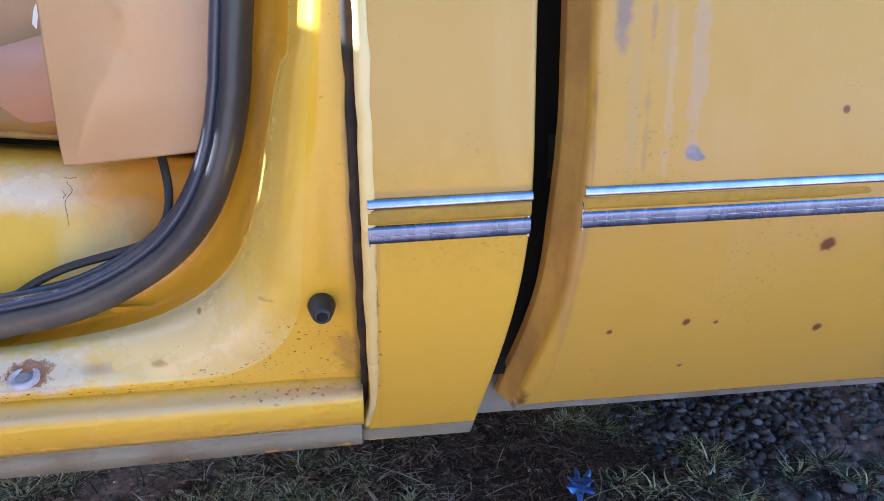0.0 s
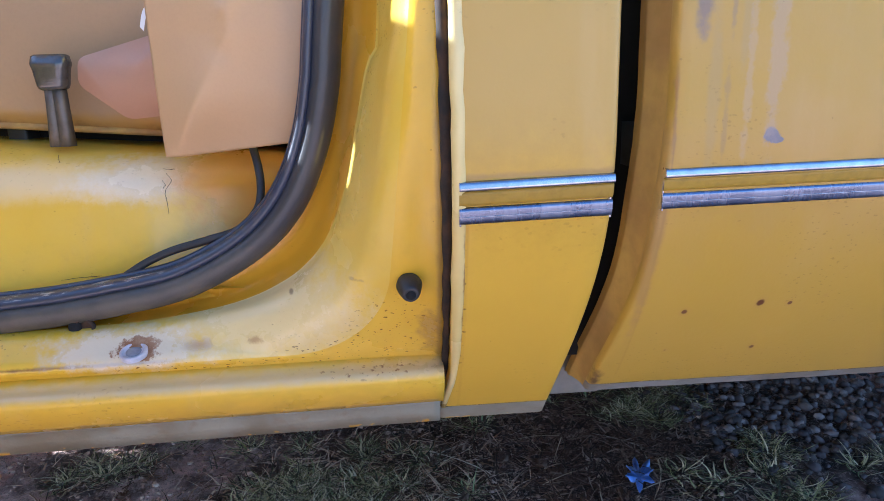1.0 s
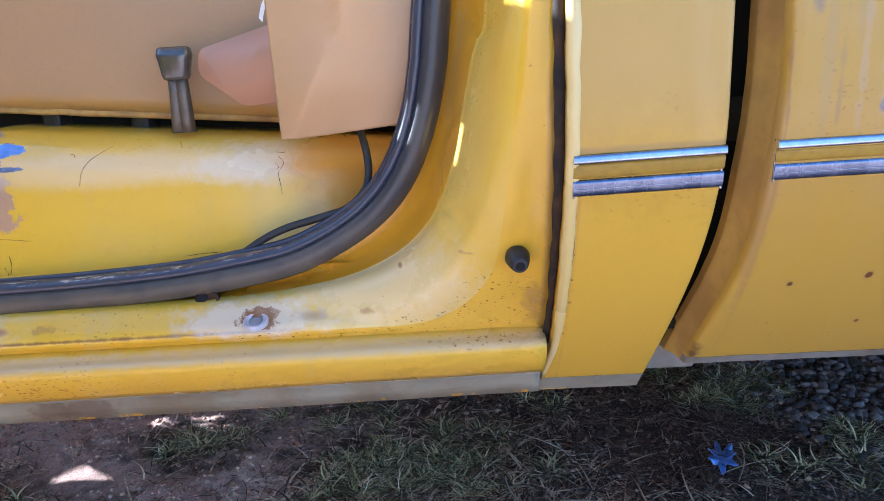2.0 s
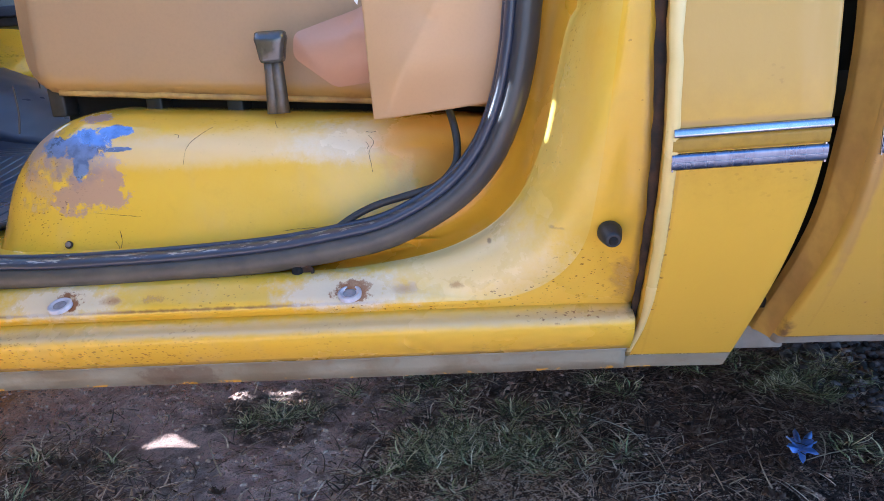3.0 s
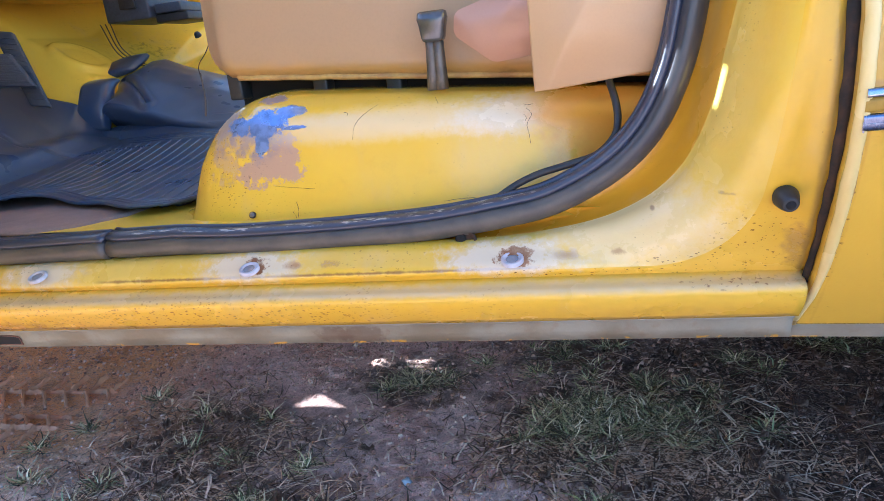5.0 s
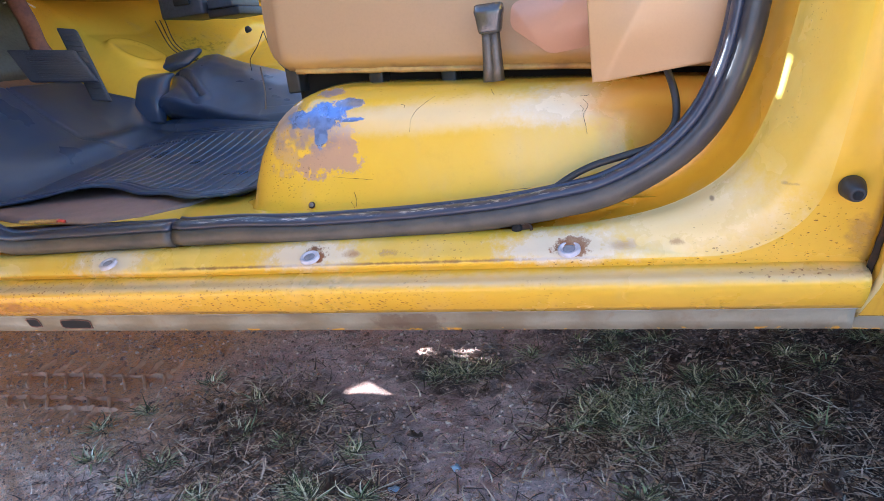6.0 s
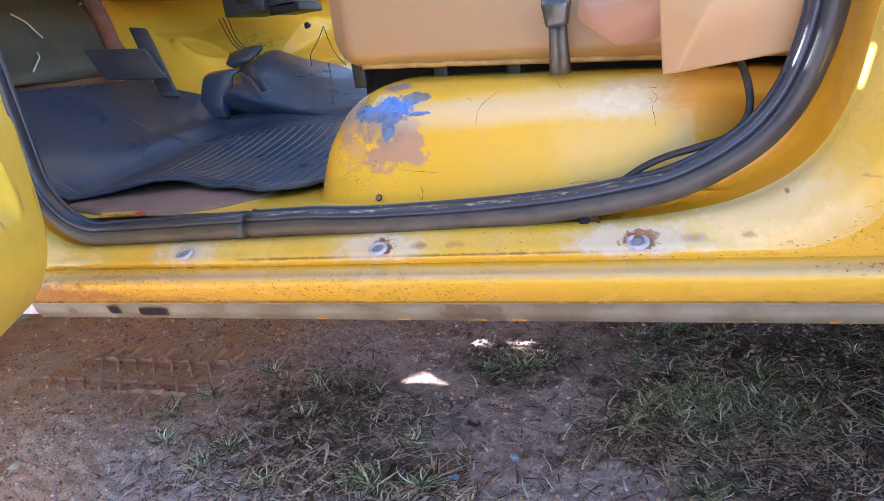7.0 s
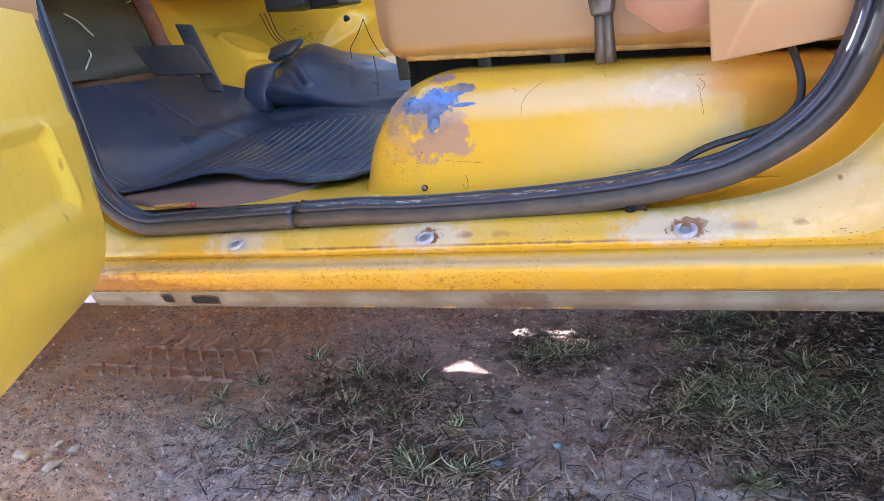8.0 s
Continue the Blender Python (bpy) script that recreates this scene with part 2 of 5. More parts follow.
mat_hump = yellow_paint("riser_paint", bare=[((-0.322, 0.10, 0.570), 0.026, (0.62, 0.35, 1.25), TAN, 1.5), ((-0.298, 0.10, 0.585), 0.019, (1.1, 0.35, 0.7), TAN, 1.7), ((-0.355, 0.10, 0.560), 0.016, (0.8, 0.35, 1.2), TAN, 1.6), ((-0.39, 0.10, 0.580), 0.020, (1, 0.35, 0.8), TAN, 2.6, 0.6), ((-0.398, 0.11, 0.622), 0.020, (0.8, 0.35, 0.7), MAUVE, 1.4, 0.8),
                                             # The long pale band at x -0.16 is a highlight painted in.
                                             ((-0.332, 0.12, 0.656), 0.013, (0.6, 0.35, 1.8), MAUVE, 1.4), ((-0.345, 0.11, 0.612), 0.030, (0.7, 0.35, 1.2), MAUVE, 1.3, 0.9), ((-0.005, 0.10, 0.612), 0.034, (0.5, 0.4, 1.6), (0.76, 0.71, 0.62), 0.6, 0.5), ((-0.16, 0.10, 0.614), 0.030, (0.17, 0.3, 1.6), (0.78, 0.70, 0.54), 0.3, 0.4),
                                             # Orange rear end: a stain, widened to paint in the yellow bounce.
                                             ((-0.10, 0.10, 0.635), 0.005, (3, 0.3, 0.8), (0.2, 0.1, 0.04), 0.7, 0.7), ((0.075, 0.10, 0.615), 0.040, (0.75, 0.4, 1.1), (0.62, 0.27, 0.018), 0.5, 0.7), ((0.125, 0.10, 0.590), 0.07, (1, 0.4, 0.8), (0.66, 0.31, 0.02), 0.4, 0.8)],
                        # Bare metal patches, tinted with the sky they would mirror.
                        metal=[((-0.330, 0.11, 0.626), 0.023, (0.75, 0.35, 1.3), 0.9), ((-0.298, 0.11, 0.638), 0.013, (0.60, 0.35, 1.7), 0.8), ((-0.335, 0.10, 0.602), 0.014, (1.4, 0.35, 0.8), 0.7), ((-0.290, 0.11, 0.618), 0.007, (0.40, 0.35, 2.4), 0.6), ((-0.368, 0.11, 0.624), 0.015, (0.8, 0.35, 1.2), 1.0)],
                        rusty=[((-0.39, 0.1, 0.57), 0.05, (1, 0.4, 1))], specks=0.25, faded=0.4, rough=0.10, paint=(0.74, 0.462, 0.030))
mat_hump.node_tree.nodes["Principled BSDF"].inputs["Specular IOR Level"].default_value = 0.8
mat_inner = yellow_paint("cabin_paint", specks=0.35, faded=0.1, rough=0.18, paint=(0.82, 0.58, 0.05), bare=[((-1.13, 1.02, 0.835), 0.085, (0.8, 0.8, 1.5), (0.10, 0.065, 0.025), 1.2, 0.8), ((-0.80, 1.0, 0.80), 0.05, (0.4, 1, 2.5), (0.30, 0.18, 0.05), 1.2, 0.6)])
def on_door(u, z):
    """A place on the inner panel of the open door."""
    return (-0.952 + 0.59 * u + 0.807 * 0.078, -0.057 - 0.807 * u + 0.59 * 0.078, z)


mat_door = yellow_paint("door_paint", specks=0.3, faded=0.1, rough=0.32, paint=(0.86, 0.66, 0.065),
                        bare=[(on_door(u, z), r, (2.6, 2.6, 0.6), (0.42, 0.24, 0.05), 0.9, 0.7) for u, z, r in ((0.045, 0.60, 0.010), (0.06, 0.57, 0.009), (0.035, 0.545, 0.008), (0.12, 0.58, 0.011), (0.16, 0.62, 0.008), (0.10, 0.50, 0.007), (0.20, 0.56, 0.009), (0.05, 0.64, 0.007), (0.24, 0.60, 0.010))])


def simple(name, a, b, rough, scale=20.0, fine=150.0, metal=0.0, dist=0.001, strength=0.4, mottle=0.35):
    m = material(name, a, rough, metal)
    n = Nodes(m)
    c = n.mix(n.ramp(n.noise(scale, 5), 0.35, 0.7), a, b)
    c = n.mix(n.math("MULTIPLY", n.ramp(n.noise(fine, 3), 0.4, 0.75), mottle), c, tuple(0.5 * x for x in a))
    n.out(c, n.math("ADD", rough - 0.08, n.math("MULTIPLY", n.noise(scale * 2, 3), 0.16)), None, n.noise(fine, 4), dist, strength)
    return m


mat_primer = simple("grey_primer", (0.26, 0.245, 0.22), (0.18, 0.15, 0.11), 0.6, 13, 90)


def flange_paint(name, edge):
    """Grey primer over yellow, chipped along the lower edge and rusted through here and there."""
    m = material(name, (0.36, 0.34, 0.30), 0.6)
    n = Nodes(m)
    ragged = n.math("MULTIPLY", n.math("SUBTRACT", n.noise(70, 5, 0.7), 0.5), 2.4)
    c = n.mix(n.ramp(n.noise(12, 5), 0.35, 0.65), (0.285, 0.265, 0.20), (0.20, 0.165, 0.105))
    c = n.mix(n.math("MULTIPLY", n.ramp(n.noise(55, 5, 0.7), 0.5, 0.7), 0.5), c, (0.22, 0.15, 0.09))
    for x, r in ((-0.200, 0.016), (-0.235, 0.012), (-0.945, 0.006)):
        c = n.mix(n.math("MULTIPLY", n.near((x, 0.016, 0.372 + 0.016 * (x - 0.2)), r, (0.55, 0.3, 1.0), 0.3, n.math("MULTIPLY", ragged, 1.0)), 0.7), c, (0.13, 0.085, 0.052))
    low = n.math("SUBTRACT", n.axis(2), n.math("MULTIPLY", n.axis(0), 0.019))
    chip = n.math("MULTIPLY", n.ramp(n.math("ADD", low, n.math("MULTIPLY", ragged, 0.002)), edge, edge + 0.003, 1.0, 0.0), n.ramp(n.noise(45, 4), 0.56, 0.60))
    c = n.mix(chip, c, (0.75, 0.42, 0.03))
    n.out(c, 0.6, None, n.noise(150, 4), 0.0012, 0.5)
    return m


mat_flange = flange_paint("flange_primer", 0.3570)
mat_corner_flange = flange_paint("corner_primer", 0.3435)
mat_return = simple("dirty_return", (0.58, 0.36, 0.07), (0.40, 0.23, 0.06), 0.6, 12, 60)
# Near-black for shade put in at gaps and inside holes.
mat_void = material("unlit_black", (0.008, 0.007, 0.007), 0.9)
mat_seam = simple("dirty_sealer", (0.010, 0.008, 0.007), (0.055, 0.026, 0.012), 0.85, 60)
# Blue in this black rubber is the sky's sheen put into the colour.
mat_rubber = simple("seal_rubber", (0.027, 0.035, 0.066), (0.036, 0.043, 0.072), 0.32, 7, 420, dist=0.0004, mottle=0.12)


def dusty_rubber():
    """Black rubber with brown road dust baked on along its lower run and some pale worn flecks."""
    m = material("dusty_rubber", (0.035, 0.035, 0.042), 0.36)
    n = Nodes(m)
    c = n.mix(n.ramp(n.noise(7, 5), 0.35, 0.7), (0.030, 0.032, 0.042), (0.046, 0.045, 0.050))
    dust = n.math("MULTIPLY", n.ramp(n.math("ADD", n.axis(2), n.math("MULTIPLY", n.noise(9, 5), 0.08)), 0.53, 0.64, 1.0, 0.1), n.ramp(n.noise(14, 6, 0.7), 0.3, 0.6, 0.45, 1.0))
    c = n.mix(dust, c, n.mix(n.ramp(n.noise(30, 5), 0.35, 0.7), (0.105, 0.090, 0.072), (0.075, 0.066, 0.058)))
    c = n.mix(n.math("MULTIPLY", n.ramp(n.noise(95, 6, 0.8), 0.66, 0.72), 0.6), c, (0.22, 0.21, 0.22))
    n.out(c, n.math("ADD", 0.28, n.math("MULTIPLY", dust, 0.22)), None, n.noise(300, 4), 0.0006, 0.3)
    return m


def scuffed_rubber():
    """Seal rubber whose top edge is rubbed pale in broken streaks along the sill."""
    # Same painted blue sheen in the base colour.
    m = simple("scuffed_rubber", (0.027, 0.035, 0.066), (0.036, 0.043, 0.072), 0.32, 7, 420, dist=0.0004, mottle=0.12)
    n = Nodes(m)
    shader = m.node_tree.nodes["Principled BSDF"]
    rubbed = n.math("MULTIPLY", n.ramp(n.noise(170, 5, 0.7, (0.22, 1, 1)), 0.54, 0.60), n.near((-0.26, 0.04, 0.50), 0.30, (1, 1, 1), 0.35))
    top = n.t.nodes.new("ShaderNodeNewGeometry")
    split = n.t.nodes.new("ShaderNodeSeparateXYZ")
    n.t.links.new(top.outputs["Normal"], split.inputs[0])
    rubbed = n.math("MULTIPLY", rubbed, n.ramp(split.outputs[2], 0.70, 0.92))
    plain = shader.inputs["Base Color"].links[0].from_socket
    n.t.links.new(n.mix(n.math("MULTIPLY", rubbed, 0.8), plain, (0.58, 0.55, 0.52)), shader.inputs["Base Color"])
    shader.inputs["Specular IOR Level"].default_value = 0.75
    return m


mat_scuffed = scuffed_rubber()
mat_dusty_rubber = dusty_rubber()
mat_black = simple("black_rubber", (0.018, 0.018, 0.02), (0.03, 0.03, 0.032), 0.5, 30)
lipn = Nodes(mat_rubber)
worn = lipn.math("MULTIPLY", lipn.ramp(lipn.noise(150, 6, 0.8, (0.6, 1, 1)), 0.60, 0.66), lipn.ramp(lipn.noise(9, 4), 0.45, 0.60))
# Sky-blue sheen painted in again, below pale worn flecks.
lipn.out(lipn.mix(lipn.math("MULTIPLY", worn, 0.75), lipn.mix(lipn.ramp(lipn.noise(7, 5), 0.35, 0.7), (0.018, 0.026, 0.058), (0.030, 0.037, 0.066)), (0.40, 0.40, 0.46)))
mat_rubber.node_tree.nodes["Principled BSDF"].inputs["Specular IOR Level"].default_value = 0.75
# Pedal and mat: the sky's blue sheen is put into their colour.
mat_pedal = simple("pedal_rubber", (0.035, 0.043, 0.066), (0.05, 0.055, 0.07), 0.42, 20, 300, dist=0.0004)
mat_mat = simple("mat_rubber", (0.036, 0.060, 0.128), (0.080, 0.094, 0.125), 0.30, 4, 420, dist=0.0004, mottle=0.12)
mat_carpet = simple("brown_felt", (0.27, 0.19, 0.165), (0.20, 0.145, 0.125), 0.9, 9, 300, dist=0.002)
mat_chrome = simple("chrome", (0.44, 0.46, 0.52), (0.32, 0.34, 0.40), 0.2, 30, 120, 1.0, 0.0003, 0.15)
mat_dull_chrome = simple("dull_chrome", (0.33, 0.355, 0.43), (0.19, 0.205, 0.26), 0.3, 14, 120, 1.0, 0.0003, 0.15)
dull = Nodes(mat_dull_chrome)
scuff = dull.ramp(dull.noise(75, 4, 0.7, (1, 1, 0.05)), 0.30, 0.80)
# Blue of the mirrored sky is put into the metal's colour.
dull.out(dull.mix(scuff, (0.17, 0.20, 0.30), (0.29, 0.33, 0.45)), dull.ramp(scuff, 0.0, 1.0, 0.24, 0.38), None, None)
mat_insert = simple("trim_insert", (0.37, 0.222, 0.011), (0.33, 0.20, 0.016), 0.45, 12)
mat_vinyl = simple("peach_vinyl", (0.54, 0.345, 0.170), (0.50, 0.32, 0.165), 0.4, 6, 350, dist=0.0002, mottle=0.05)
mat_seatlip = simple("seat_lip", (0.55, 0.36, 0.10), (0.35, 0.20, 0.07), 0.5, 25)
mat_pink = simple("pink_plastic", (0.52, 0.295, 0.19), (0.48, 0.28, 0.185), 0.35, 8, 300, dist=0.0002, mottle=0.05)
mat_knob = simple("grey_plastic", (0.048, 0.048, 0.05), (0.07, 0.07, 0.07), 0.16, 20)
mat_knob.node_tree.nodes["Principled BSDF"].inputs["Specular IOR Level"].default_value = 1.0
mat_rusty = simple("rusty_arm", (0.13, 0.05, 0.03), (0.20, 0.085, 0.045), 0.55, 30)
mat_steel = simple("lever_steel", (0.15, 0.13, 0.11), (0.11, 0.09, 0.07), 0.5, 30, metal=0.5)
mat_plug_shade = simple("plug_shade", (0.26, 0.25, 0.29), (0.36, 0.34, 0.36), 0.8, 60)
mat_screw = simple("screw_steel", (0.30, 0.27, 0.29), (0.18, 0.14, 0.12), 0.5, 120, metal=0.4)
mat_plug = simple("white_plug", (0.60, 0.58, 0.66), (0.45, 0.42, 0.45), 0.5, 40)
# Kept pale so that the unseen floor bounces light onto the soil.
mat_under = simple("underbody", (0.30, 0.26, 0.22), (0.22, 0.18, 0.14), 0.9, 8)
mat_firewall = simple("firewall_paint", (0.10, 0.10, 0.075), (0.14, 0.14, 0.11), 0.55, 8)
mat_brown = simple("bare_floor", (0.28, 0.15, 0.075), (0.22, 0.13, 0.08), 0.6, 14)
mat_bracket = simple("grey_plastic_box", (0.040, 0.046, 0.064), (0.07, 0.078, 0.10), 0.5, 14)
mat_wire = simple("wire", (0.04, 0.035, 0.03), (0.06, 0.05, 0.04), 0.5)
mat_foam = simple("old_foam", (0.48, 0.30, 0.09), (0.30, 0.17, 0.06), 0.9, 120, 300, dist=0.002)
mat_red = simple("red_plastic", (0.55, 0.045, 0.025), (0.42, 0.04, 0.025), 0.4)
mat_white = material("white_scratch", (0.8, 0.8, 0.8), 0.5)


def soil():
    m = material("soil", (0.2, 0.13, 0.1), 0.95)
    n = Nodes(m)
    # Redder soil on the left paints in the bounce off the yellow door.
    red = n.mix(n.ramp(n.noise(5, 5), 0.35, 0.65), (0.84, 0.42, 0.17), (0.95, 0.58, 0.32))
    grey = n.mix(n.ramp(n.noise(6, 5), 0.35, 0.65), (0.78, 0.47, 0.40), (0.96, 0.67, 0.59))
    pink = n.mix(n.ramp(n.noise(7, 5), 0.35, 0.65), (0.92, 0.62, 0.54), (0.98, 0.76, 0.68))
    sway = n.math("MULTIPLY", n.math("SUBTRACT", n.noise(3, 4), 0.5), 1.2)
    c = n.mix(n.ramp(n.math("ADD", n.axis(0), sway), -1.1, -0.6), red, grey)
    c = n.mix(n.math("MULTIPLY", n.ramp(n.math("ADD", n.axis(1), n.math("MULTIPLY", sway, 0.3)), 0.08, 0.28, 1.0, 0.0), n.ramp(n.axis(0), -1.1, -0.5, 0.30, 0.8)), c, pink)
    # Dark plant remains, deepened to hold shade between blades and under the truck.
    shaded_litter = n.near((0.64, 0.55, 0.0), 0.46, (0.75, 0.9, 0.1), 0.30, n.math("MULTIPLY", n.math("SUBTRACT", n.noise(7, 4), 0.5), 1.6))
    for spot, r, much in (((-0.33, 0.57, 0.0), 0.11, 0.9), ((-0.47, 0.13, 0.0), 0.12, 0.7), ((-0.64, 0.30, 0.0), 0.18, 0.66), ((0.13, 0.46, 0.0), 0.19, 0.95), ((0.22, 0.33, 0.0), 0.13, 0.8), ((0.05, 0.72, 0.0), 0.18, 0.85)):
        shaded_litter = n.math("MAXIMUM", shaded_litter, n.math("MULTIPLY", n.near(spot, r, (0.8, 1.0, 0.1), 0.45, n.math("MULTIPLY", n.math("SUBTRACT", n.noise(16, 4), 0.5), 2.6)), much))
    c = n.mix(n.math("MULTIPLY", shaded_litter, 0.985), c, n.mix(n.ramp(n.noise(30, 4), 0.4, 0.6), (0.020, 0.013, 0.010), (0.085, 0.050, 0.036)))
    c = n.mix(n.math("MULTIPLY", n.ramp(n.noise(24, 8, 0.8), 0.50, 0.62), 0.5), c, (0.24, 0.125, 0.085))
    c = n.mix(n.math("MULTIPLY", n.ramp(n.noise(120, 6, 0.75), 0.5, 0.62), 0.6), c, (0.78, 0.56, 0.46))
    c = n.mix(n.math("MULTIPLY", n.ramp(n.noise(170, 6, 0.8), 0.52, 0.60), 0.58), c, (0.16, 0.088, 0.072))
    c = n.mix(n.ramp(n.specks(110), 0.04, 0.13, 0.6, 0.0), c, (0.70, 0.58, 0.50))
    n.out(c, 0.95, None, n.math("ADD", n.noise(90, 7, 0.75), n.math("MULTIPLY", n.noise(350, 4, 0.7), 0.6)), 0.012, 1.0)
    return m


mat_soil = soil()


def varied(name, colours, rough=0.7):
    """One surface whose pieces differ: a colour for each island."""
    m = material(name, colours[0], rough)
    n = Nodes(m)
    g = n.t.nodes.new("ShaderNodeNewGeometry")
    r = n.t.nodes.new("ShaderNodeValToRGB")
    r.color_ramp.interpolation = "CONSTANT"
    while len(r.color_ramp.elements) < len(colours):
        r.color_ramp.elements.new(0.5)
    for i, (e, c) in enumerate(zip(r.color_ramp.elements, colours)):
        e.position, e.color = i / len(colours), (*c, 1)
    n.t.links.new(g.outputs["Random Per Island"], r.inputs[0])
    c = n.mix(n.math("MULTIPLY", n.ramp(n.noise(120, 4), 0.4, 0.7), 0.35), r.outputs[0], tuple(0.5 * x for x in colours[0]))
    n.out(c, rough, None, n.noise(300, 4), 0.001, 0.5)
    return m


mat_grass = varied("grass", [(0.34, 0.30, 0.14), (0.74, 0.61, 0.36), (0.06, 0.052, 0.024), (0.92, 0.80, 0.56), (0.42, 0.40, 0.16), (0.03, 0.022, 0.012), (0.62, 0.53, 0.28), (0.07, 0.06, 0.026), (0.08, 0.075, 0.03), (0.32, 0.36, 0.17), (0.045, 0.03, 0.016), (0.78, 0.64, 0.40), (0.10, 0.06, 0.034)])
mat_stalk = varied("stalk", [(0.72, 0.56, 0.38), (0.62, 0.46, 0.30), (0.80, 0.68, 0.54)])
mat_straw = varied("straw", [(0.60, 0.36, 0.21), (0.08, 0.04, 0.025), (0.90, 0.70, 0.53), (0.32, 0.175, 0.10), (0.76, 0.53, 0.37), (0.05, 0.026, 0.018), (0.66, 0.42, 0.27), (0.10, 0.052, 0.032), (0.06, 0.032, 0.022), (0.84, 0.62, 0.45), (0.09, 0.048, 0.03)])
# Brown dead straw, darkened further for the shade beneath the bed.
mat_shaded_thatch = varied("shaded_thatch", [(0.17, 0.088, 0.06), (0.055, 0.028, 0.02), (0.46, 0.32, 0.24), (0.11, 0.055, 0.038), (0.24, 0.14, 0.10), (0.03, 0.017, 0.012), (0.075, 0.038, 0.027), (0.32, 0.20, 0.14), (0.05, 0.03, 0.02)])
mat_tread = simple("crest_soil", (0.48, 0.245, 0.135), (0.60, 0.34, 0.21), 0.95, 30, 120, dist=0.004, strength=0.8)
mat_blue_stone = simple("bluish_stone", (0.34, 0.38, 0.46), (0.42, 0.46, 0.54), 0.7, 60)
mat_stone = simple("pale_stone", (0.62, 0.45, 0.33), (0.46, 0.33, 0.24), 0.85, 45)
mat_clod = varied("clods", [(0.46, 0.28, 0.20), (0.28, 0.16, 0.11), (0.64, 0.44, 0.34), (0.20, 0.11, 0.08), (0.54, 0.34, 0.25), (0.36, 0.21, 0.15)], 0.95)
mat_gravel = varied("gravel", [(0.12, 0.088, 0.092), (0.055, 0.042, 0.043), (0.20, 0.155, 0.16), (0.085, 0.058, 0.052), (0.15, 0.105, 0.096), (0.28, 0.22, 0.22)], 0.75)
mat_pebble = varied("pebble", [(0.48, 0.34, 0.27), (0.34, 0.23, 0.18), (0.60, 0.48, 0.40), (0.28, 0.19, 0.15)], 0.9)
mat_leaf = varied("dead_leaf", [(0.22, 0.12, 0.07), (0.30, 0.19, 0.13), (0.16, 0.09, 0.06)])
# Leaf's blue is the sky's reflection put into the base colour.
mat_sky_leaf = simple("sky_sheen_leaf", (0.20, 0.34, 0.92), (0.34, 0.46, 0.95), 0.3, 60)


# ---- mesh helpers ----
def mesh_object(name, bm, mat, smooth=True):
    me = bpy.data.meshes.new(name)
    bm.normal_update()
    bm.to_mesh(me)
    bm.free()
    for p in me.polygons:
        p.use_smooth = smooth
    me.materials.append(mat)
    return new(name, me)


def part(name, bm, mat, parent, label="", smooth=True):
    ob = mesh_object(name, bm, mat, smooth)
    ob.parent = parent
    return tagged(ob, label)


def thing(name, label, category, at=(0, 0, 0), group="", kind=""):
    e = new(name)
    e.empty_display_size = 0.1
    return tagged(e, label, category, group, kind)


def thick(ob, t, offset=-1.0, bevel=0.0, rim=True):
    s = ob.modifiers.new("thickness", "SOLIDIFY")
    s.thickness, s.offset, s.use_rim = t, offset, rim
    if bevel:
        b = ob.modifiers.new("edges", "BEVEL")
        b.width, b.segments, b.limit_method = bevel, 2, "ANGLE"
    return ob


def sheet(rows, close=False):
    """A grid of faces through rows of points."""
    bm = bmesh.new()
    vs = [[bm.verts.new(p) for p in r] for r in rows]
    for a, b in zip(vs, vs[1:]):
        k = len(a)
        for i in range(k if close else k - 1):
            j = (i + 1) % k
            bm.faces.new((a[i], a[j], b[j], b[i]))
    return bm


def tube(path, r, seg=10, ends=True, squash=1.0):
    """A round bar along a path; r: one radius or one for each point."""
    path = [Vector(p) for p in path]
    rs = r if isinstance(r, (list, tuple)) else [r] * len(path)
    rows, up = [], None
    for i, p in enumerate(path):
        d = (path[min(i + 1, len(path) - 1)] - path[max(i - 1, 0)]).normalized()
        if up is None:
            up = d.orthogonal().normalized()
        up = (up - d * up.dot(d)).normalized()
        side = d.cross(up)
        rows.append([p + (up * math.cos(a) + side * math.sin(a) * squash) * rs[i] for a in (2 * math.pi * k / seg for k in range(seg))])
    bm = sheet(rows, True)
    if ends:
        bm.verts.ensure_lookup_table()
        n = len(path)
        bm.faces.new([bm.verts[k] for k in range(seg)][::-1])
        bm.faces.new([bm.verts[(n - 1) * seg + k] for k in range(seg)])
    return bm


def box(lo, hi, bevel=0.0, turn=None):
    bm = bmesh.new()
    bmesh.ops.create_cube(bm, size=1)
    for v in bm.verts:
        v.co = Vector([(a + b) / 2 + c * (b - a) for a, b, c in zip(lo, hi, v.co)])
    if bevel:
        bmesh.ops.bevel(bm, geom=bm.edges[:], offset=bevel, segments=3, profile=0.5, affect="EDGES")
    if turn is not None:
        bmesh.ops.transform(bm, matrix=turn, verts=bm.verts)
    return bm


def spline(points, n):
    """A smooth curve through a few points (Catmull-Rom)."""
    p = [Vector(q) for q in points]
    p = [2 * p[0] - p[1]] + p + [2 * p[-1] - p[-2]]
    out = []
    for i in range(1, len(p) - 2):
        for k in range(n):
            t = k / n
            out.append(0.5 * ((2 * p[i]) + (p[i + 1] - p[i - 1]) * t + (2 * p[i - 1] - 5 * p[i] + 4 * p[i + 1] - p[i + 2]) * t * t
                              + (3 * p[i] - p[i - 1] - 3 * p[i + 1] + p[i + 2]) * t ** 3))
    return out + [p[-2]]


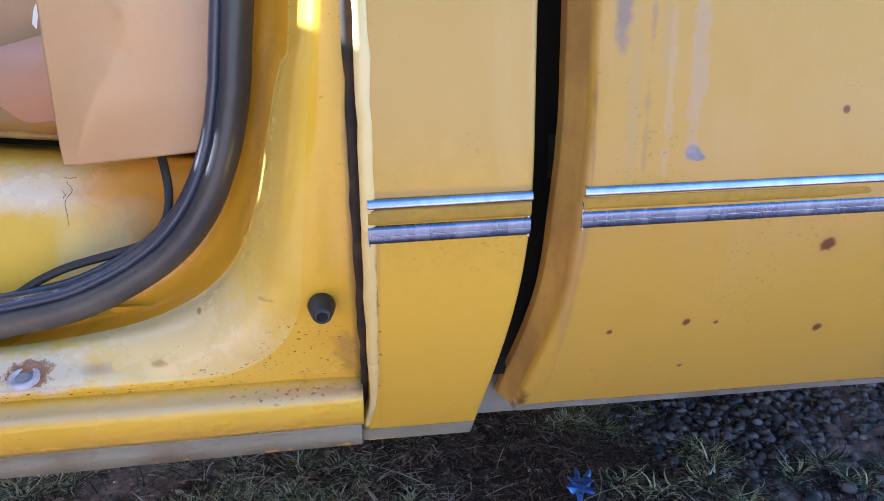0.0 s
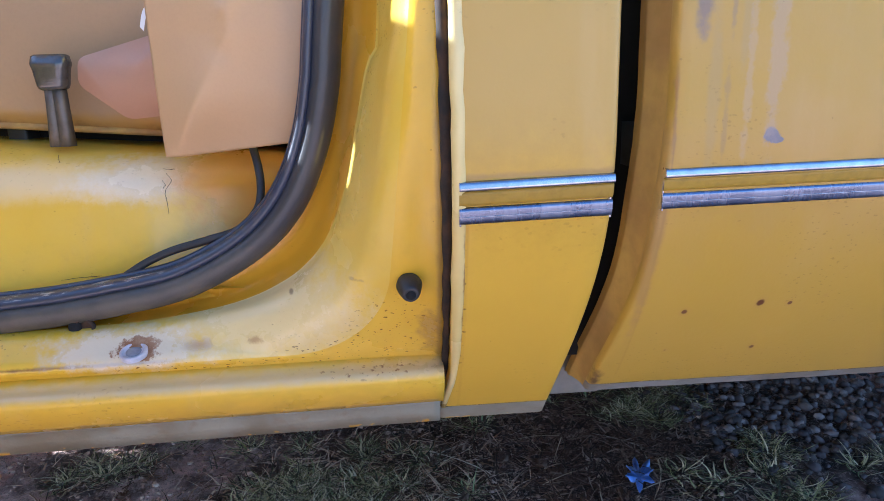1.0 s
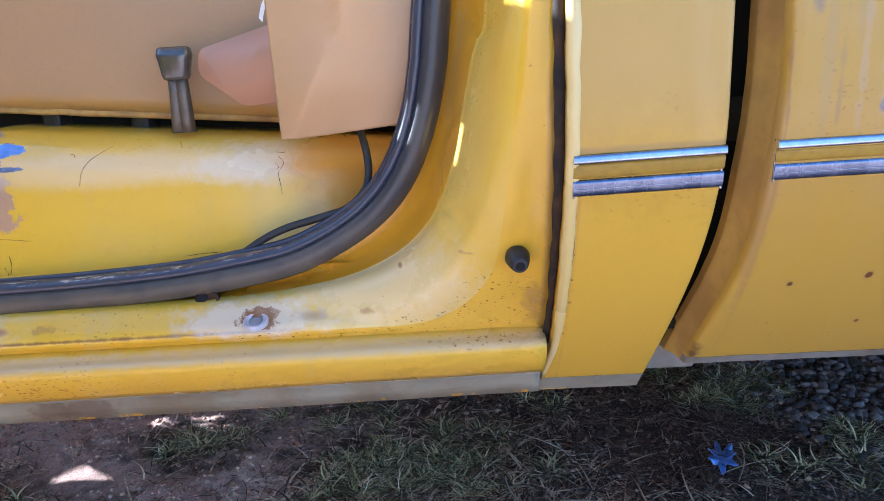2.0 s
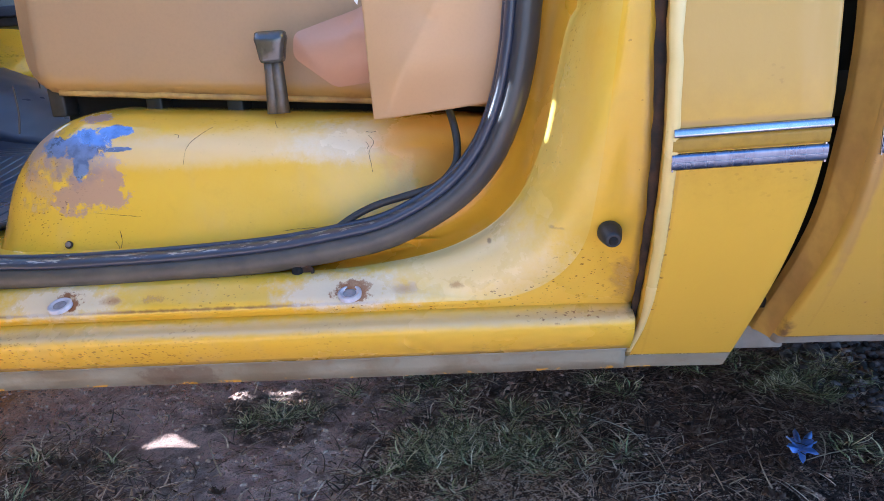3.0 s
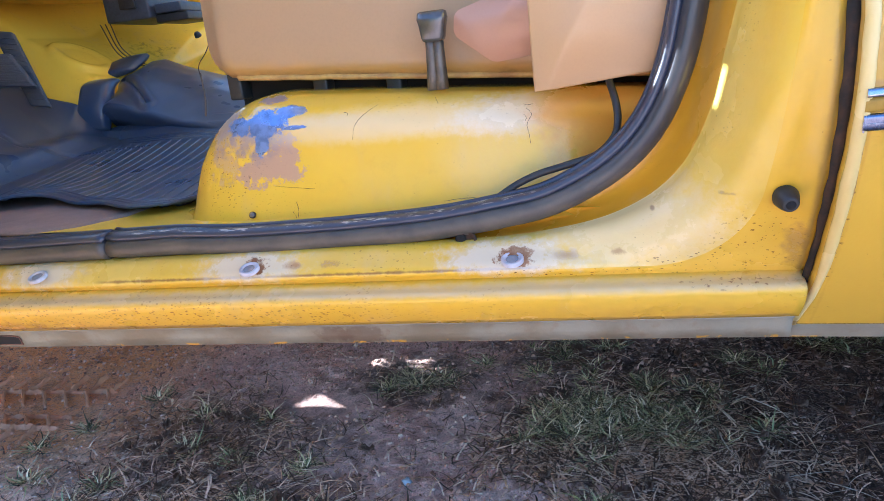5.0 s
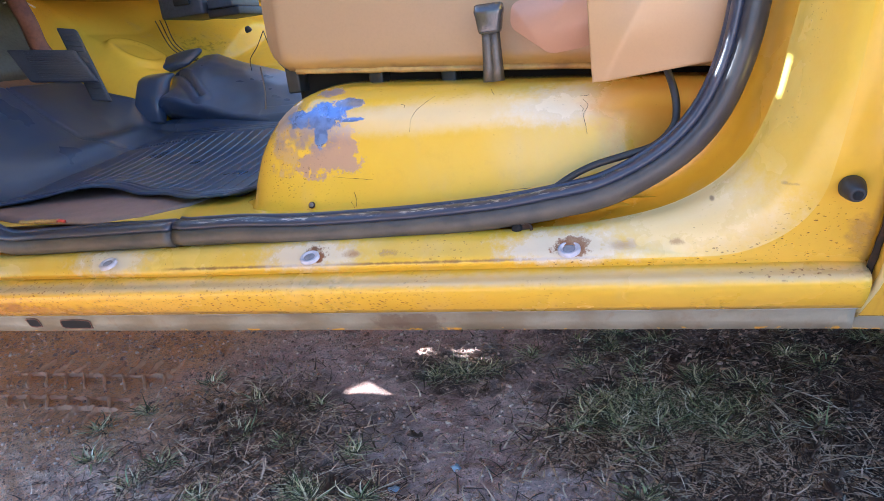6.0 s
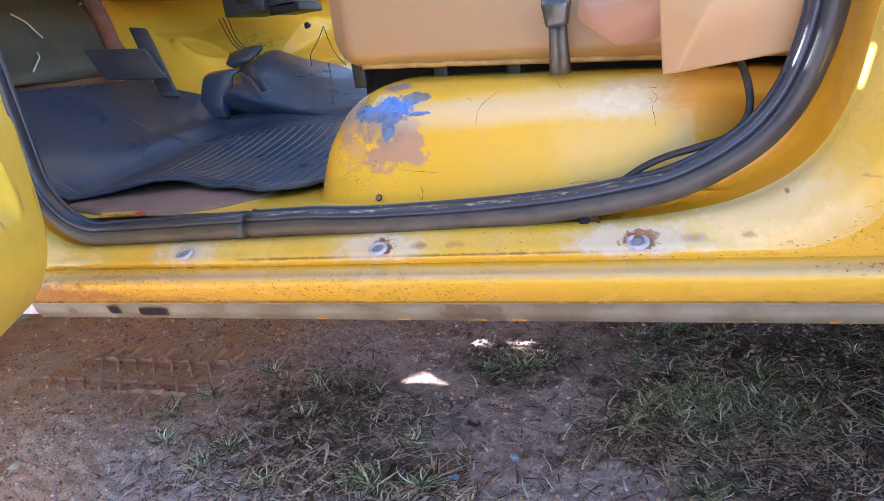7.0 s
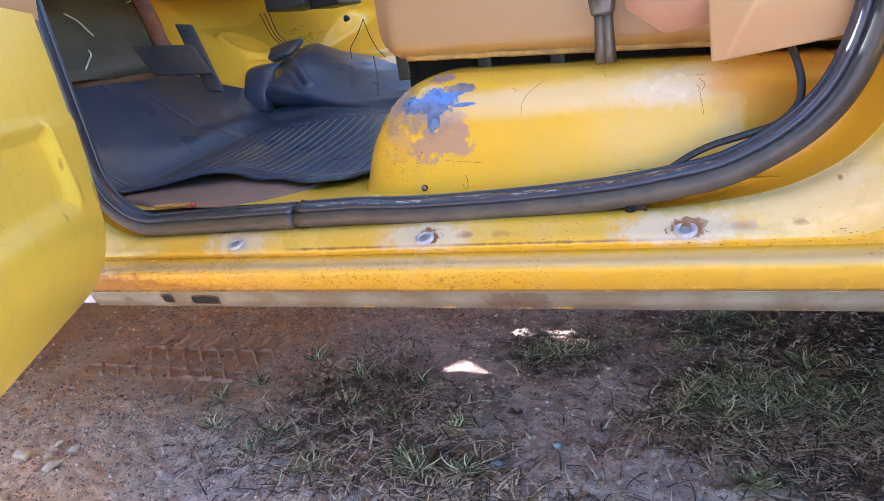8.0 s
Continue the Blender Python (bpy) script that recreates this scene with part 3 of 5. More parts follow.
def rounded(corners, radii, line=48, arc=30):
    """An open path of lines and round corners in the plane, with the same number of points for every set of corners."""
    c = [Vector(p) for p in corners]
    out, last = [], c[0]
    for i in range(1, len(c) - 1):
        a, b = (c[i - 1] - c[i]).normalized(), (c[i + 1] - c[i]).normalized()
        half = a.angle(b) / 2
        cut = radii[i - 1] / math.tan(half)
        p, q = c[i] + a * cut, c[i] + b * cut
        mid = c[i] + (a + b).normalized() * (radii[i - 1] / math.sin(half))
        out += [last.lerp(p, k / line) for k in range(line)]
        u, v = p - mid, q - mid
        full = u.angle(v)
        for k in range(arc):
            t = k / arc
            out.append(mid + (u * math.sin((1 - t) * full) + v * math.sin(t * full)) / math.sin(full))
        last = q
    return out + [last.lerp(c[-1], k / line) for k in range(line + 1)]


def ease(x, a, b):
    t = min(1.0, max(0.0, (x - a) / (b - a)))
    return t * t * (3 - 2 * t)


# ---- ground ----


def spaced(a, b, step, far):
    """Even steps from a to b, then wider and wider out to far on both sides."""
    mid = list(np.arange(a, b, step))
    out, d, x = [], step, b
    while x < far:
        out.append(x)
        d *= 1.25
        x += d
    lead, d, x = [], step, a - step
    while x > -far:
        lead.append(x)
        d *= 1.25
        x -= d
    return lead[::-1] + mid + out + [far]


def ground_height(x, y):
    h = 0.016 * noise.noise((x * 2.3, y * 2.3, 1.0)) + 0.007 * noise.noise((x * 9, y * 9, 5.0)) + 0.0075 * noise.noise((x * 31, y * 31, 9.0)) + 0.0045 * noise.noise((x * 75, y * 75, 3.0))
    flat = ease(x, -1.8, -1.6) * (1 - ease(x, -1.1, -0.95)) * ease(y, 0.2, 0.26) * (1 - ease(y, 0.58, 0.64))
    h *= 1 - 0.8 * flat
    h *= 1 - 0.8 * max(math.exp(-((x + 0.51) / 0.10) ** 2 - ((y - 0.465) / 0.06) ** 2), math.exp(-((x + 0.33) / 0.14) ** 2 - ((y - 0.63) / 0.05) ** 2))
    return h


def build_ground():
    xs, ys = spaced(-1.8, 1.7, 0.0044, 300), spaced(-0.25, 1.0, 0.0044, 300)
    verts = []
    for y in ys:
        for x in xs:
            near = abs(x) < 4 and abs(y) < 4
            verts.append((x, y, ground_height(x, y) if near else 0.0))
    w = len(xs)
    faces = [(j * w + i, j * w + i + 1, (j + 1) * w + i + 1, (j + 1) * w + i) for j in range(len(ys) - 1) for i in range(w - 1)]
    me = bpy.data.meshes.new("ground")
    me.from_pydata(verts, [], faces)
    for p in me.polygons:
        p.use_smooth = True
    me.materials.append(mat_soil)
    return tagged(new("ground", me), "bare reddish brown soil with pebbles and a tyre tread mark", "ground", kind="structure")


build_ground()


def tread_height(x, y):
    """Relief left by a lugged tyre: two long ribs, each with a ladder of cross bars and a row of slanted bars."""
    def line(d, w=0.0042):
        return math.exp(-(d / w) ** 2)

    v, best = y - 0.04 * (x + 1.3), 0.0
    for rib, ladder, slant, x0, x1 in ((0.469, -0.062, 0.075, -1.60, -1.04), (0.355, -0.047, 0.0, -1.66, -1.05), (0.308, 0.0, -0.055, -1.34, -1.05)):
        ends = ease(x, x0, x0 + 0.12) * (1 - ease(x, x1 - 0.03, x1))
        best = max(best, 0.9 * ends * line(v - rib, 0.0050))
        if ladder and rib + ladder - 0.004 < v < rib:
            k = ((x + 0.95 * (v - rib) + 1.35) % 0.060) - 0.030
            best = max(best, ends * line(k) * 1.2)
        if slant and min(rib, rib + slant) < v < max(rib, rib + slant):
            k = ((x + 0.2 * (v - rib) + 1.503) % 0.058) - 0.029
            best = max(best, ends * line(k, 0.0045) * 1.15)
    k = math.hypot((x + 0.83) / 0.05, (y - 0.42) / 0.04)
    if k < 1:
        best = max(best, 0.8 * (1 - k) ** 0.3 * max(line(y - 0.425), line(((x + 0.83) % 0.045) - 0.022) * (y < 0.425)))
    return best


def tread_marks():
    xs, ys = [-1.68 + 0.0026 * i for i in range(345)], [0.24 + 0.0024 * i for i in range(135)]
    rows = []
    for y in ys:
        row = []
        for x in xs:
            f = 0.85 + 0.45 * noise.noise((x * 14, y * 14, 7)) + 0.35 * noise.noise((x * 60, y * 60, 3))
            row.append(Vector((x, y, ground_height(x, y) - 0.0028 + 0.0135 * tread_height(x + 0.003 * noise.noise((x * 20, y * 20, 1)), y + 0.004 * noise.noise((x * 15, y * 15, 2))) * max(0.15, f))))
        rows.append(row)
    return sheet(rows)


tagged(mesh_object("tyre_tread_mark", tread_marks(), mat_tread), "crumbling tread ridges pressed into the soil by a tyre", "tyre mark", kind="stuff")

# ---- truck: body ----
truck = thing("pickup_truck", "old faded yellow pickup truck with rust spots and open driver's door", "truck")


def body_y(z):
    """The outer skin of the truck's side, which tucks under towards the bottom."""
    return -0.12 + (0.155 * ((0.66 - z) / 0.3) ** 1.7 if z < 0.66 else 0.0)


def jamb_y(z):
    return body_y(z) + 0.027


def tilt(x):
    return 0.009 * x


TOP = 1.25


def even(points, n):
    """n + 1 points at even steps along a path."""
    at = [0.0]
    for p, q in zip(points, points[1:]):
        at.append(at[-1] + (q - p).length)
    out, i = [], 0
    for k in range(n + 1):
        d = at[-1] * k / n
        while i < len(points) - 2 and at[i + 1] < d:
            i += 1
        out.append(points[i].lerp(points[i + 1], min(1.0, (d - at[i]) / max(1e-9, at[i + 1] - at[i]))))
    return out


def swept(front, low, corner, leg):
    """The front half of a rounded path, then a low run, a wide corner and a leg that are drawn by hand; 205 points like rounded()."""
    start = front[101]
    curve = [p.to_2d() for p in spline([(p[0], p[1], 0) for p in [tuple(start)] + low + corner + leg], 12)]
    a, b = 12 * len(low), 12 * (len(low) + len(corner) - 1)
    return front[:102] + even(curve[:a + 1], 24)[1:] + even(curve[a:b + 1], 30)[1:] + even(curve[b:], 49)[1:]


seal_xz = swept(rounded([(-1.03, TOP), (-0.967, 0.474), (0.158, 0.499), (0.258, TOP)], [0.125, 0.205]),
                [(-0.34, 0.4830), (-0.215, 0.4860), (-0.10, 0.4925)], [(-0.016, 0.5035), (0.046, 0.5170), (0.108, 0.5490), (0.1485, 0.5890), (0.1745, 0.642)], [(0.1890, 0.702), (0.1965, 0.762), (0.258, TOP)])
lip_xz = swept(rounded([(-1.075, TOP), (-1.005, 0.461), (0.2185, 0.4855), (0.262, TOP)], [0.13, 0.17]),
               [(-0.30, 0.4765), (-0.16, 0.4785), (-0.05, 0.4800)], [(0.020, 0.4840), (0.094, 0.4965), (0.143, 0.5165), (0.174, 0.5420), (0.193, 0.5710)], [(0.2085, 0.611), (0.2200, 0.660), (0.2335, 0.717), (0.2470, 0.776), (0.2640, TOP)])
crease_xz = rounded([(-1.11, TOP), (-1.035, 0.436), (0.226, 0.456), (0.330, TOP)], [0.10, 0.115])
edge_xz = rounded([(-1.13, TOP), (-1.06, 0.428), (0.288, 0.440), (0.2915, TOP)], [0.02, 0.006])


def ring(path, y):
    return [Vector((p.x, y(p.y) if callable(y) else y, p.y)) for p in path]


def between(a, b, t, dy=0.0):
    return [p.lerp(q, t) + Vector((0, dy, 0)) for p, q in zip(a, b)]


def grow(path, d):
    """The path moved sideways in its plane, outwards for d > 0."""
    out = []
    for i, p in enumerate(path):
        v = (path[min(i + 1, len(path) - 1)] - path[max(i - 1, 0)]).normalized()
        out.append(p + Vector((v.y, -v.x)) * d)
    return out


r_seal = ring(grow(seal_xz, 0.007), 0.056)
r_in = ring(grow(seal_xz, 0.002), 0.055)
r_groove = ring(grow(seal_xz, 0.016), 0.062)
r_lip = ring(lip_xz, lambda z: 0.03 - 0.018 * ease(z, 0.50, 0.61))
r_crease = ring([Vector((p.x if p.x < 0.27 else 0.27 + 0.011 * math.tanh((p.x - 0.27) / 0.011), p.y)) for p in crease_xz], lambda z: jamb_y(z) + 0.0)
r_edge = ring(edge_xz, jamb_y)


def recess(t, dy):
    """A line between crease and edge, set back less where they come close."""
    return [p.lerp(q, t) + Vector((0, dy * min(1.0, (q - p).length / 0.035) ** 1.5, 0)) for p, q in zip(r_crease, r_edge)]


def rounded_over(s):
    """The soft ridge where the face of the jamb turns into its outer edge."""
    a, c = between(r_lip, r_crease, 0.66, -0.003), recess(0.50, 0.0028)
    return [p.lerp(q, s).lerp(q.lerp(r, s), s) for p, q, r in zip(a, r_crease, c)]


groove_rows = [r_in, r_seal, r_groove, between(r_groove, r_lip, 0.55, 0.009), between(r_groove, r_lip, 0.82, 0.004), between(r_groove, r_lip, 0.95, 0.0)]
face_rows = [groove_rows[-1], r_lip, between(r_lip, r_crease, 0.06, -0.005), between(r_lip, r_crease, 0.14, -0.007), between(r_lip, r_crease, 0.32, -0.006), between(r_lip, r_crease, 0.5, -0.004), *[rounded_over(k / 10) for k in range(7)]]
edge_rows = [*[rounded_over(k / 10) for k in range(6, 11)], recess(0.75, 0.0026), r_edge, ring(grow(edge_xz, 0.007), lambda z: jamb_y(z) + 0.006)]
thick(part("door_jamb", sheet(groove_rows), mat_groove, truck, "deep yellow inner lip of the door jamb"), 0.003, 1.0, rim=False)
thick(part("jamb_face", sheet(face_rows), mat_jamb, truck, "faded pale yellow jamb face with worn bare spots round the drain plugs"), 0.003, 1.0, rim=False)
thick(part("jamb_edge", sheet(edge_rows), mat_jamb_edge, truck, "yellow outer edge of the jamb flecked with rust"), 0.003, 1.0, rim=False)

# sill: a long rolled section below the door opening
sill_profile = [(0.010, 0.4430), (-0.001, 0.4410), (-0.005, 0.4388), (-0.009, 0.4366), (-0.014, 0.4350), (-0.0185, 0.4342), (-0.0215, 0.4330), (-0.0232, 0.4305), (-0.0232, 0.4270), (-0.0195, 0.418), (-0.0125, 0.408), (-0.004, 0.399), (0.003, 0.392)]
flange_profile = [(0.0035, 0.3915), (0.008, 0.389), (0.011, 0.386), (0.016, 0.375), (0.022, 0.360)]


def along(profile, x0, x1, n, dz):
    rows = []
    for k in range(n + 1):
        x = x0 + (x1 - x0) * k / n
        rows.append([Vector((x, y + 0.0008 * noise.noise((x * 9, z * 30, 0)), z + dz(x, z))) for y, z in profile])
    return rows


def sill_drop(x, z):
    low = (0.44 - z) / 0.09
    return (0.0125 * (1 - low) + 0.019 * low) * (x - 0.2)


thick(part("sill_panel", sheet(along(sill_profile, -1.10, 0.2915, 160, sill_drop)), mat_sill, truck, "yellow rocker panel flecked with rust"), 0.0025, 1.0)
thick(part("sill_flange", sheet(along(flange_profile, -1.035, 0.2885, 160, sill_drop)), mat_flange, truck, "grey primered pinch flange with dirt"), 0.003, 1.0)


tear = part("torn_edge", tube([(-1.07 + 0.012 * k, 0.001 - 0.004 * noise.noise((k, 0, 0)), 0.384 + 0.004 * noise.noise((k * 0.8, 2, 0)) - 0.0006 * k) for k in range(9)], [0.0016 + 0.0016 * abs(noise.noise((k * 1.3, 5, 0))) for k in range(9)], 7), mat_void, truck, "dark torn rusty edge of the rocker panel")
part("rust_flake", sheet([[Vector((-1.05 + 0.011 * k, -0.006 - 0.010 * v * abs(noise.noise((k * 0.9, 1, 0))), 0.390 - 0.0004 * k + 0.008 * v)) for v in (0, 0.5, 1)] for k in range(8)]), mat_rusty, tear, "curled rust flake")

def rust_hole(x0, x1, z0, z1, seed):
    """A ragged hole rusted through the flange, shown as a dark inset with a curled rim."""
    ring_p = []
    for k in range(28):
        a = 2 * math.pi * k / 28
        cx, cz = math.copysign(abs(math.cos(a)) ** 0.35, math.cos(a)), math.copysign(abs(math.sin(a)) ** 0.45, math.sin(a))
        w = 1 + 0.16 * noise.noise((k * 0.7, seed, 0))
        z = 0.5 * (z0 + z1) + 0.5 * (z1 - z0) * cz * w
        ring_p.append(Vector((0.5 * (x0 + x1) + 0.5 * (x1 - x0) * cx * w, 0.0078 + (0.3605 - z + 0.019 * (0.5 * (x0 + x1) - 0.2) + 0.0255) * 0.40, z)))
    bm = bmesh.new()
    bm.faces.new([bm.verts.new(p) for p in ring_p])
    hole = part("rust_hole", bm, mat_void, truck, "dark hole rusted through the flange")
    part("rim", tube(ring_p + ring_p[:1], [0.0009 + 0.0006 * noise.noise((k, seed, 3)) for k in range(29)], 6), mat_rusty, hole, "curled rusty rim")


rust_hole(-0.792, -0.733, 0.3470, 0.3640, 2.3)
rust_hole(-0.858, -0.834, 0.3490, 0.3655, 7.1)
# Pale strip put in for bright ground showing past the flange's end.
part("lit_gap_strip", sheet(along([(0.016, 0.386), (0.019, 0.375), (0.024, 0.362)], -1.16, -1.048, 20, sill_drop)), mat_plug, truck, "pale strip standing in for lit ground beyond the flange")

# cab corner panel behind the door
def corner_right(z):
    return 0.420 - 0.017 * ease(-z, -0.60, -0.35)


def side_panel(zs, left, right, n, bulge=0.0):
    rows = []
    for z in zs:
        a, b = left(z), right(z)
        y = body_y(z)
        row = [Vector((a + 0.0, y + 0.045, z)), Vector((a - 0.0005, y + 0.012, z)), Vector((a + 0.0008, y + 0.005, z)), Vector((a + 0.004, y + 0.001, z))]
        row += [Vector((a + 0.008 + (b - a - 0.014) * k / n, y - bulge * math.sin(math.pi * k / n), z)) for k in range(n + 1)]
        row += [Vector((b - 0.002, y + 0.001, z)), Vector((b, y + 0.005, z)), Vector((b, y + 0.02, z)), Vector((b - 0.002, y + 0.35, z))]
        rows.append(row)
    return rows


zs_paint = [0.374 + (TOP - 0.374) * k / 60 for k in range(61)]
def corner_left(z):
    return 0.2975 - 0.009 * ease(-z, -0.44, -0.365) + 0.0008 * noise.noise((0, 7, z * 45))


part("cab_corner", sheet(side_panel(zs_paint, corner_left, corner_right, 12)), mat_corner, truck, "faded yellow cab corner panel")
part("corner_bead", tube([(corner_left(z) + 0.0040, body_y(z) + 0.0030, z) for z in zs_paint], [0.0056 - 0.0022 * ease(-z, -0.50, -0.42) + 0.0009 * noise.noise((0, 1, z * 34)) + 0.0005 * noise.noise((0, 4, z * 110)) for z in zs_paint], 14), mat_bead, truck, "pale rounded edge of the corner panel")
zs_low = [0.349, 0.356, 0.364, 0.3735]
part("corner_flange", sheet(side_panel(zs_low, lambda z: 0.2865, corner_right, 12)), mat_corner_flange, truck, "grey primered lower edge with rust")
# rubber filler in the shut gap
part("gap_seal", tube([(0.2935 - 0.006 * ease(-z, -0.44, -0.365) + 0.0010 * noise.noise((2, 0, z * 40)), body_y(z) + 0.019, z) for z in [0.372 + k * 0.005 for k in range(170)]], [0.0034 + 0.0014 * ease(k, 20, 60) + 0.0019 * noise.noise((0, 3, k * 0.23)) for k in range(170)], 9), mat_seam, truck, "dark cracked sealer in the shut gap")


# bed side
def bed_left(z):
    return 0.459 - 0.004 * ease(-z, -0.70, -0.60) - 0.017 * ease(-z, -0.56, -0.39) + 0.0006 * noise.noise((3, 0, z * 60))


def bed_panel(zs):
    rows = []
    for z in zs:
        a, y = bed_left(z), body_y(z) - 0.002
        row = [Vector((a, y + 0.012, z)), Vector((a + 0.001, y + 0.003, z)), Vector((a + 0.004, y, z))]
        row += [Vector((a + 0.012 + 2.3 * (k / 60) ** 1.4, y + 0.0012 * noise.noise((k * 0.4, z * 7, 3)), z)) for k in range(61)]
        rows.append(row)
    return rows


part("bed_side", sheet(bed_panel([0.401 + (TOP - 0.401) * k / 60 for k in range(61)])), mat_bed, truck, "faded yellow cargo bed side with rust spots and scuffs")
zs_bed = [0.391 + (TOP - 0.391) * k / 60 for k in range(61)]
part("bed_return", sheet([[Vector((bed_left(z) + 0.0005 + dx, body_y(z) - 0.002 + dy, z)) for dx, dy in ((0.0, 0.011), (-0.002, 0.022), (-0.006, 0.034), (-0.0082, 0.037), (-0.0090, 0.041), (-0.0080, 0.045), (-0.0100, 0.049), (-0.006, 0.055), (0.02, 0.060))] for z in zs_bed]), mat_return, truck, "dirty brownish folded front edge of the bed")
# Black blocks put in for the deep shade between cab and bed.
part("gap_shade_block", box((0.395, 0.02, 0.425), (0.56, 0.05, 1.25)), mat_void, truck, "black block standing in for shade behind the cab")
part("cab_gap_shade", box((0.385, 0.02, 0.43), (0.398, 0.17, 1.25)), mat_void, truck)
part("cab_mount", box((0.36, 0.06, 0.36), (0.47, 0.09, 0.43), 0.004), mat_primer, truck, "grey steel cab mount")
part("bed_flange", sheet(bed_panel([0.390, 0.395, 0.4005])), mat_primer, truck, "grey primered lower edge")


# bright trim strips with painted insert
def trim_strip(x0, x1, z0, z1, slope):
    t = part("trim_strip", sheet(trim_rows(x0, x1, z0 + 0.0145, z1 - 0.0075, slope, 0.0048, -0.2)), mat_insert, truck, "bright metal trim strip with yellow insert")
    part("upper_bead", sheet(trim_rows(x0, x1, z1 - 0.0085, z1, slope, 0.0065)), mat_chrome, t, "chrome bead")
    low = part("lower_bead", sheet(trim_rows(x0, x1, z0, z0 + 0.0155, slope, 0.0065, -0.16)), mat_dull_chrome, t, "scuffed chrome bead")
    part("crease", sheet(trim_rows(x0, x1, z0 + 0.0066, z0 + 0.0076, slope, 0.0070, 0.1)), mat_chrome, low, "bright raised crease")
    for x in (x0, x1 - 0.002):
        if x < 1.0:
            part("end_lip", box((x, body_y(z0) - 0.0052, z0 + slope * (x - x0)), (x + 0.0015, body_y(z1) + 0.004, z1 + slope * (x - x0)), 0.0005), mat_chrome, t)


def trim_rows(x0, x1, z0, z1, slope, high, lean=0.17):
    n = 24
    rows = []
    for k in range(n + 1):
        x = x0 + (x1 - x0) * k / n
        dz = slope * (x - x0)
        row = []
        for j in range(9):
            u = j / 8
            z = z0 + (z1 - z0) * u
            row.append(Vector((x, body_y((z0 + z1) / 2) + 0.002 - high * (1 - abs(2 * u - 1) ** 6) ** 0.5 + lean * (z - (z0 + z1) / 2), z + dz)))
        rows.append(row)
    return rows


trim_strip(0.301, 0.4185, 0.5945, 0.630, 0.02)
trim_strip(0.457, 2.4, 0.600, 0.634, 0.012)

# door seal, in two lengths that meet with a gap
seal_path = [Vector((p.x, 0.036, p.y + 0.004)) for p in grow(seal_xz, 0.002)]
split = min(range(len(seal_path)), key=lambda i: abs(seal_path[i].x + 0.555) + abs(seal_path[i].z - 0.48))
seal_front = seal_path[:split] + [Vector((-0.558, 0.034, 0.485))]
seal_rear = [Vector((-0.553, 0.036, 0.4875))] + seal_path[split + 1:]
def extruded(path, section):
    """A section (outwards, along y) swept along a path that lies in the plane of the door opening."""
    rows = []
    for i, p in enumerate(path):
        v = path[min(i + 1, len(path) - 1)] - path[max(i - 1, 0)]
        out = Vector((v.z, 0, -v.x)).normalized()
        k = 1 + 0.045 * noise.noise((p.x * 12, p.z * 12, 0)) + 0.02 * noise.noise((p.x * 60, p.z * 60, 4))
        rows.append([p + out * a * k + Vector((0, b * k, 0)) for a, b in section])
    bm = sheet(rows, True)
    bm.verts.ensure_lookup_table()
    n = len(section)
    bm.faces.new([bm.verts[k] for k in range(n)][::-1])
    bm.faces.new([bm.verts[(len(rows) - 1) * n + k] for k in range(n)])
    return bm


bulb = [(0.0160 * math.cos(a) * (1.0 if math.cos(a) > 0 else 0.72), 0.0165 * math.sin(a)) for a in (2 * math.pi * k / 22 for k in range(22))]
for path, words in ((seal_front, "black rubber weatherstrip, sagging at its cut end"), (seal_rear, "weathered black rubber weatherstrip")):
    s = part("door_seal", extruded(path, bulb), mat_dusty_rubber, truck, words)
    part("lip", extruded(path, [(-0.0135 + 0.0066 * math.cos(a), 0.0015 + 0.0135 * math.sin(a)) for a in (2 * math.pi * k / 14 for k in range(14))]), mat_scuffed, s, "black inner lip rubbed pale along its top")
    flat = grow([Vector((p.x, p.z)) for p in path], -0.0178)
    part("bead", tube([Vector((q.x, p.y + 0.010 + 0.003 * noise.noise((p.x * 9, p.z * 9, 3)), q.y)) for p, q in zip(path, flat)], 0.0052, 8), mat_rubber, s)

# rubber bump stop
def turned(profile, at, axis, seg=24):
    """A round solid turned about the line through at along axis; profile: (along, radius)."""
    q = Vector((0, 0, 1)).rotation_difference(Vector(axis).normalized()).to_matrix()
    rows = [[Vector(at) + q @ Vector((r * math.cos(2 * math.pi * k / seg), r * math.sin(2 * math.pi * k / seg), a)) for k in range(seg)] for a, r in profile]
    bm = sheet(rows, True)
    bm.verts.ensure_lookup_table()
    bm.faces.new([bm.verts[(len(rows) - 1) * seg + k] for k in range(seg)])
    return bm


part("bump_stop", turned([(-0.002, 0.0104), (0.002, 0.0114), (0.006, 0.0106), (0.011, 0.0094), (0.016, 0.0078), (0.0182, 0.0066), (0.019, 0.0045), (0.016, 0.0028)], (0.2615, jamb_y(0.532) + 0.002, 0.533), (0.06, -1, -0.25)), mat_black, truck, "black rubber door bump stop")

# Black disc stands in for the shade in the stop's hole.
part("recess", turned([(0.0150, 0.0042), (0.0191, 0.0043), (0.0193, 0.0)], (0.2615, jamb_y(0.532) + 0.002, 0.533), (0.06, -1, -0.25), 14), mat_void, truck, "black disc for the hole in the bump stop")

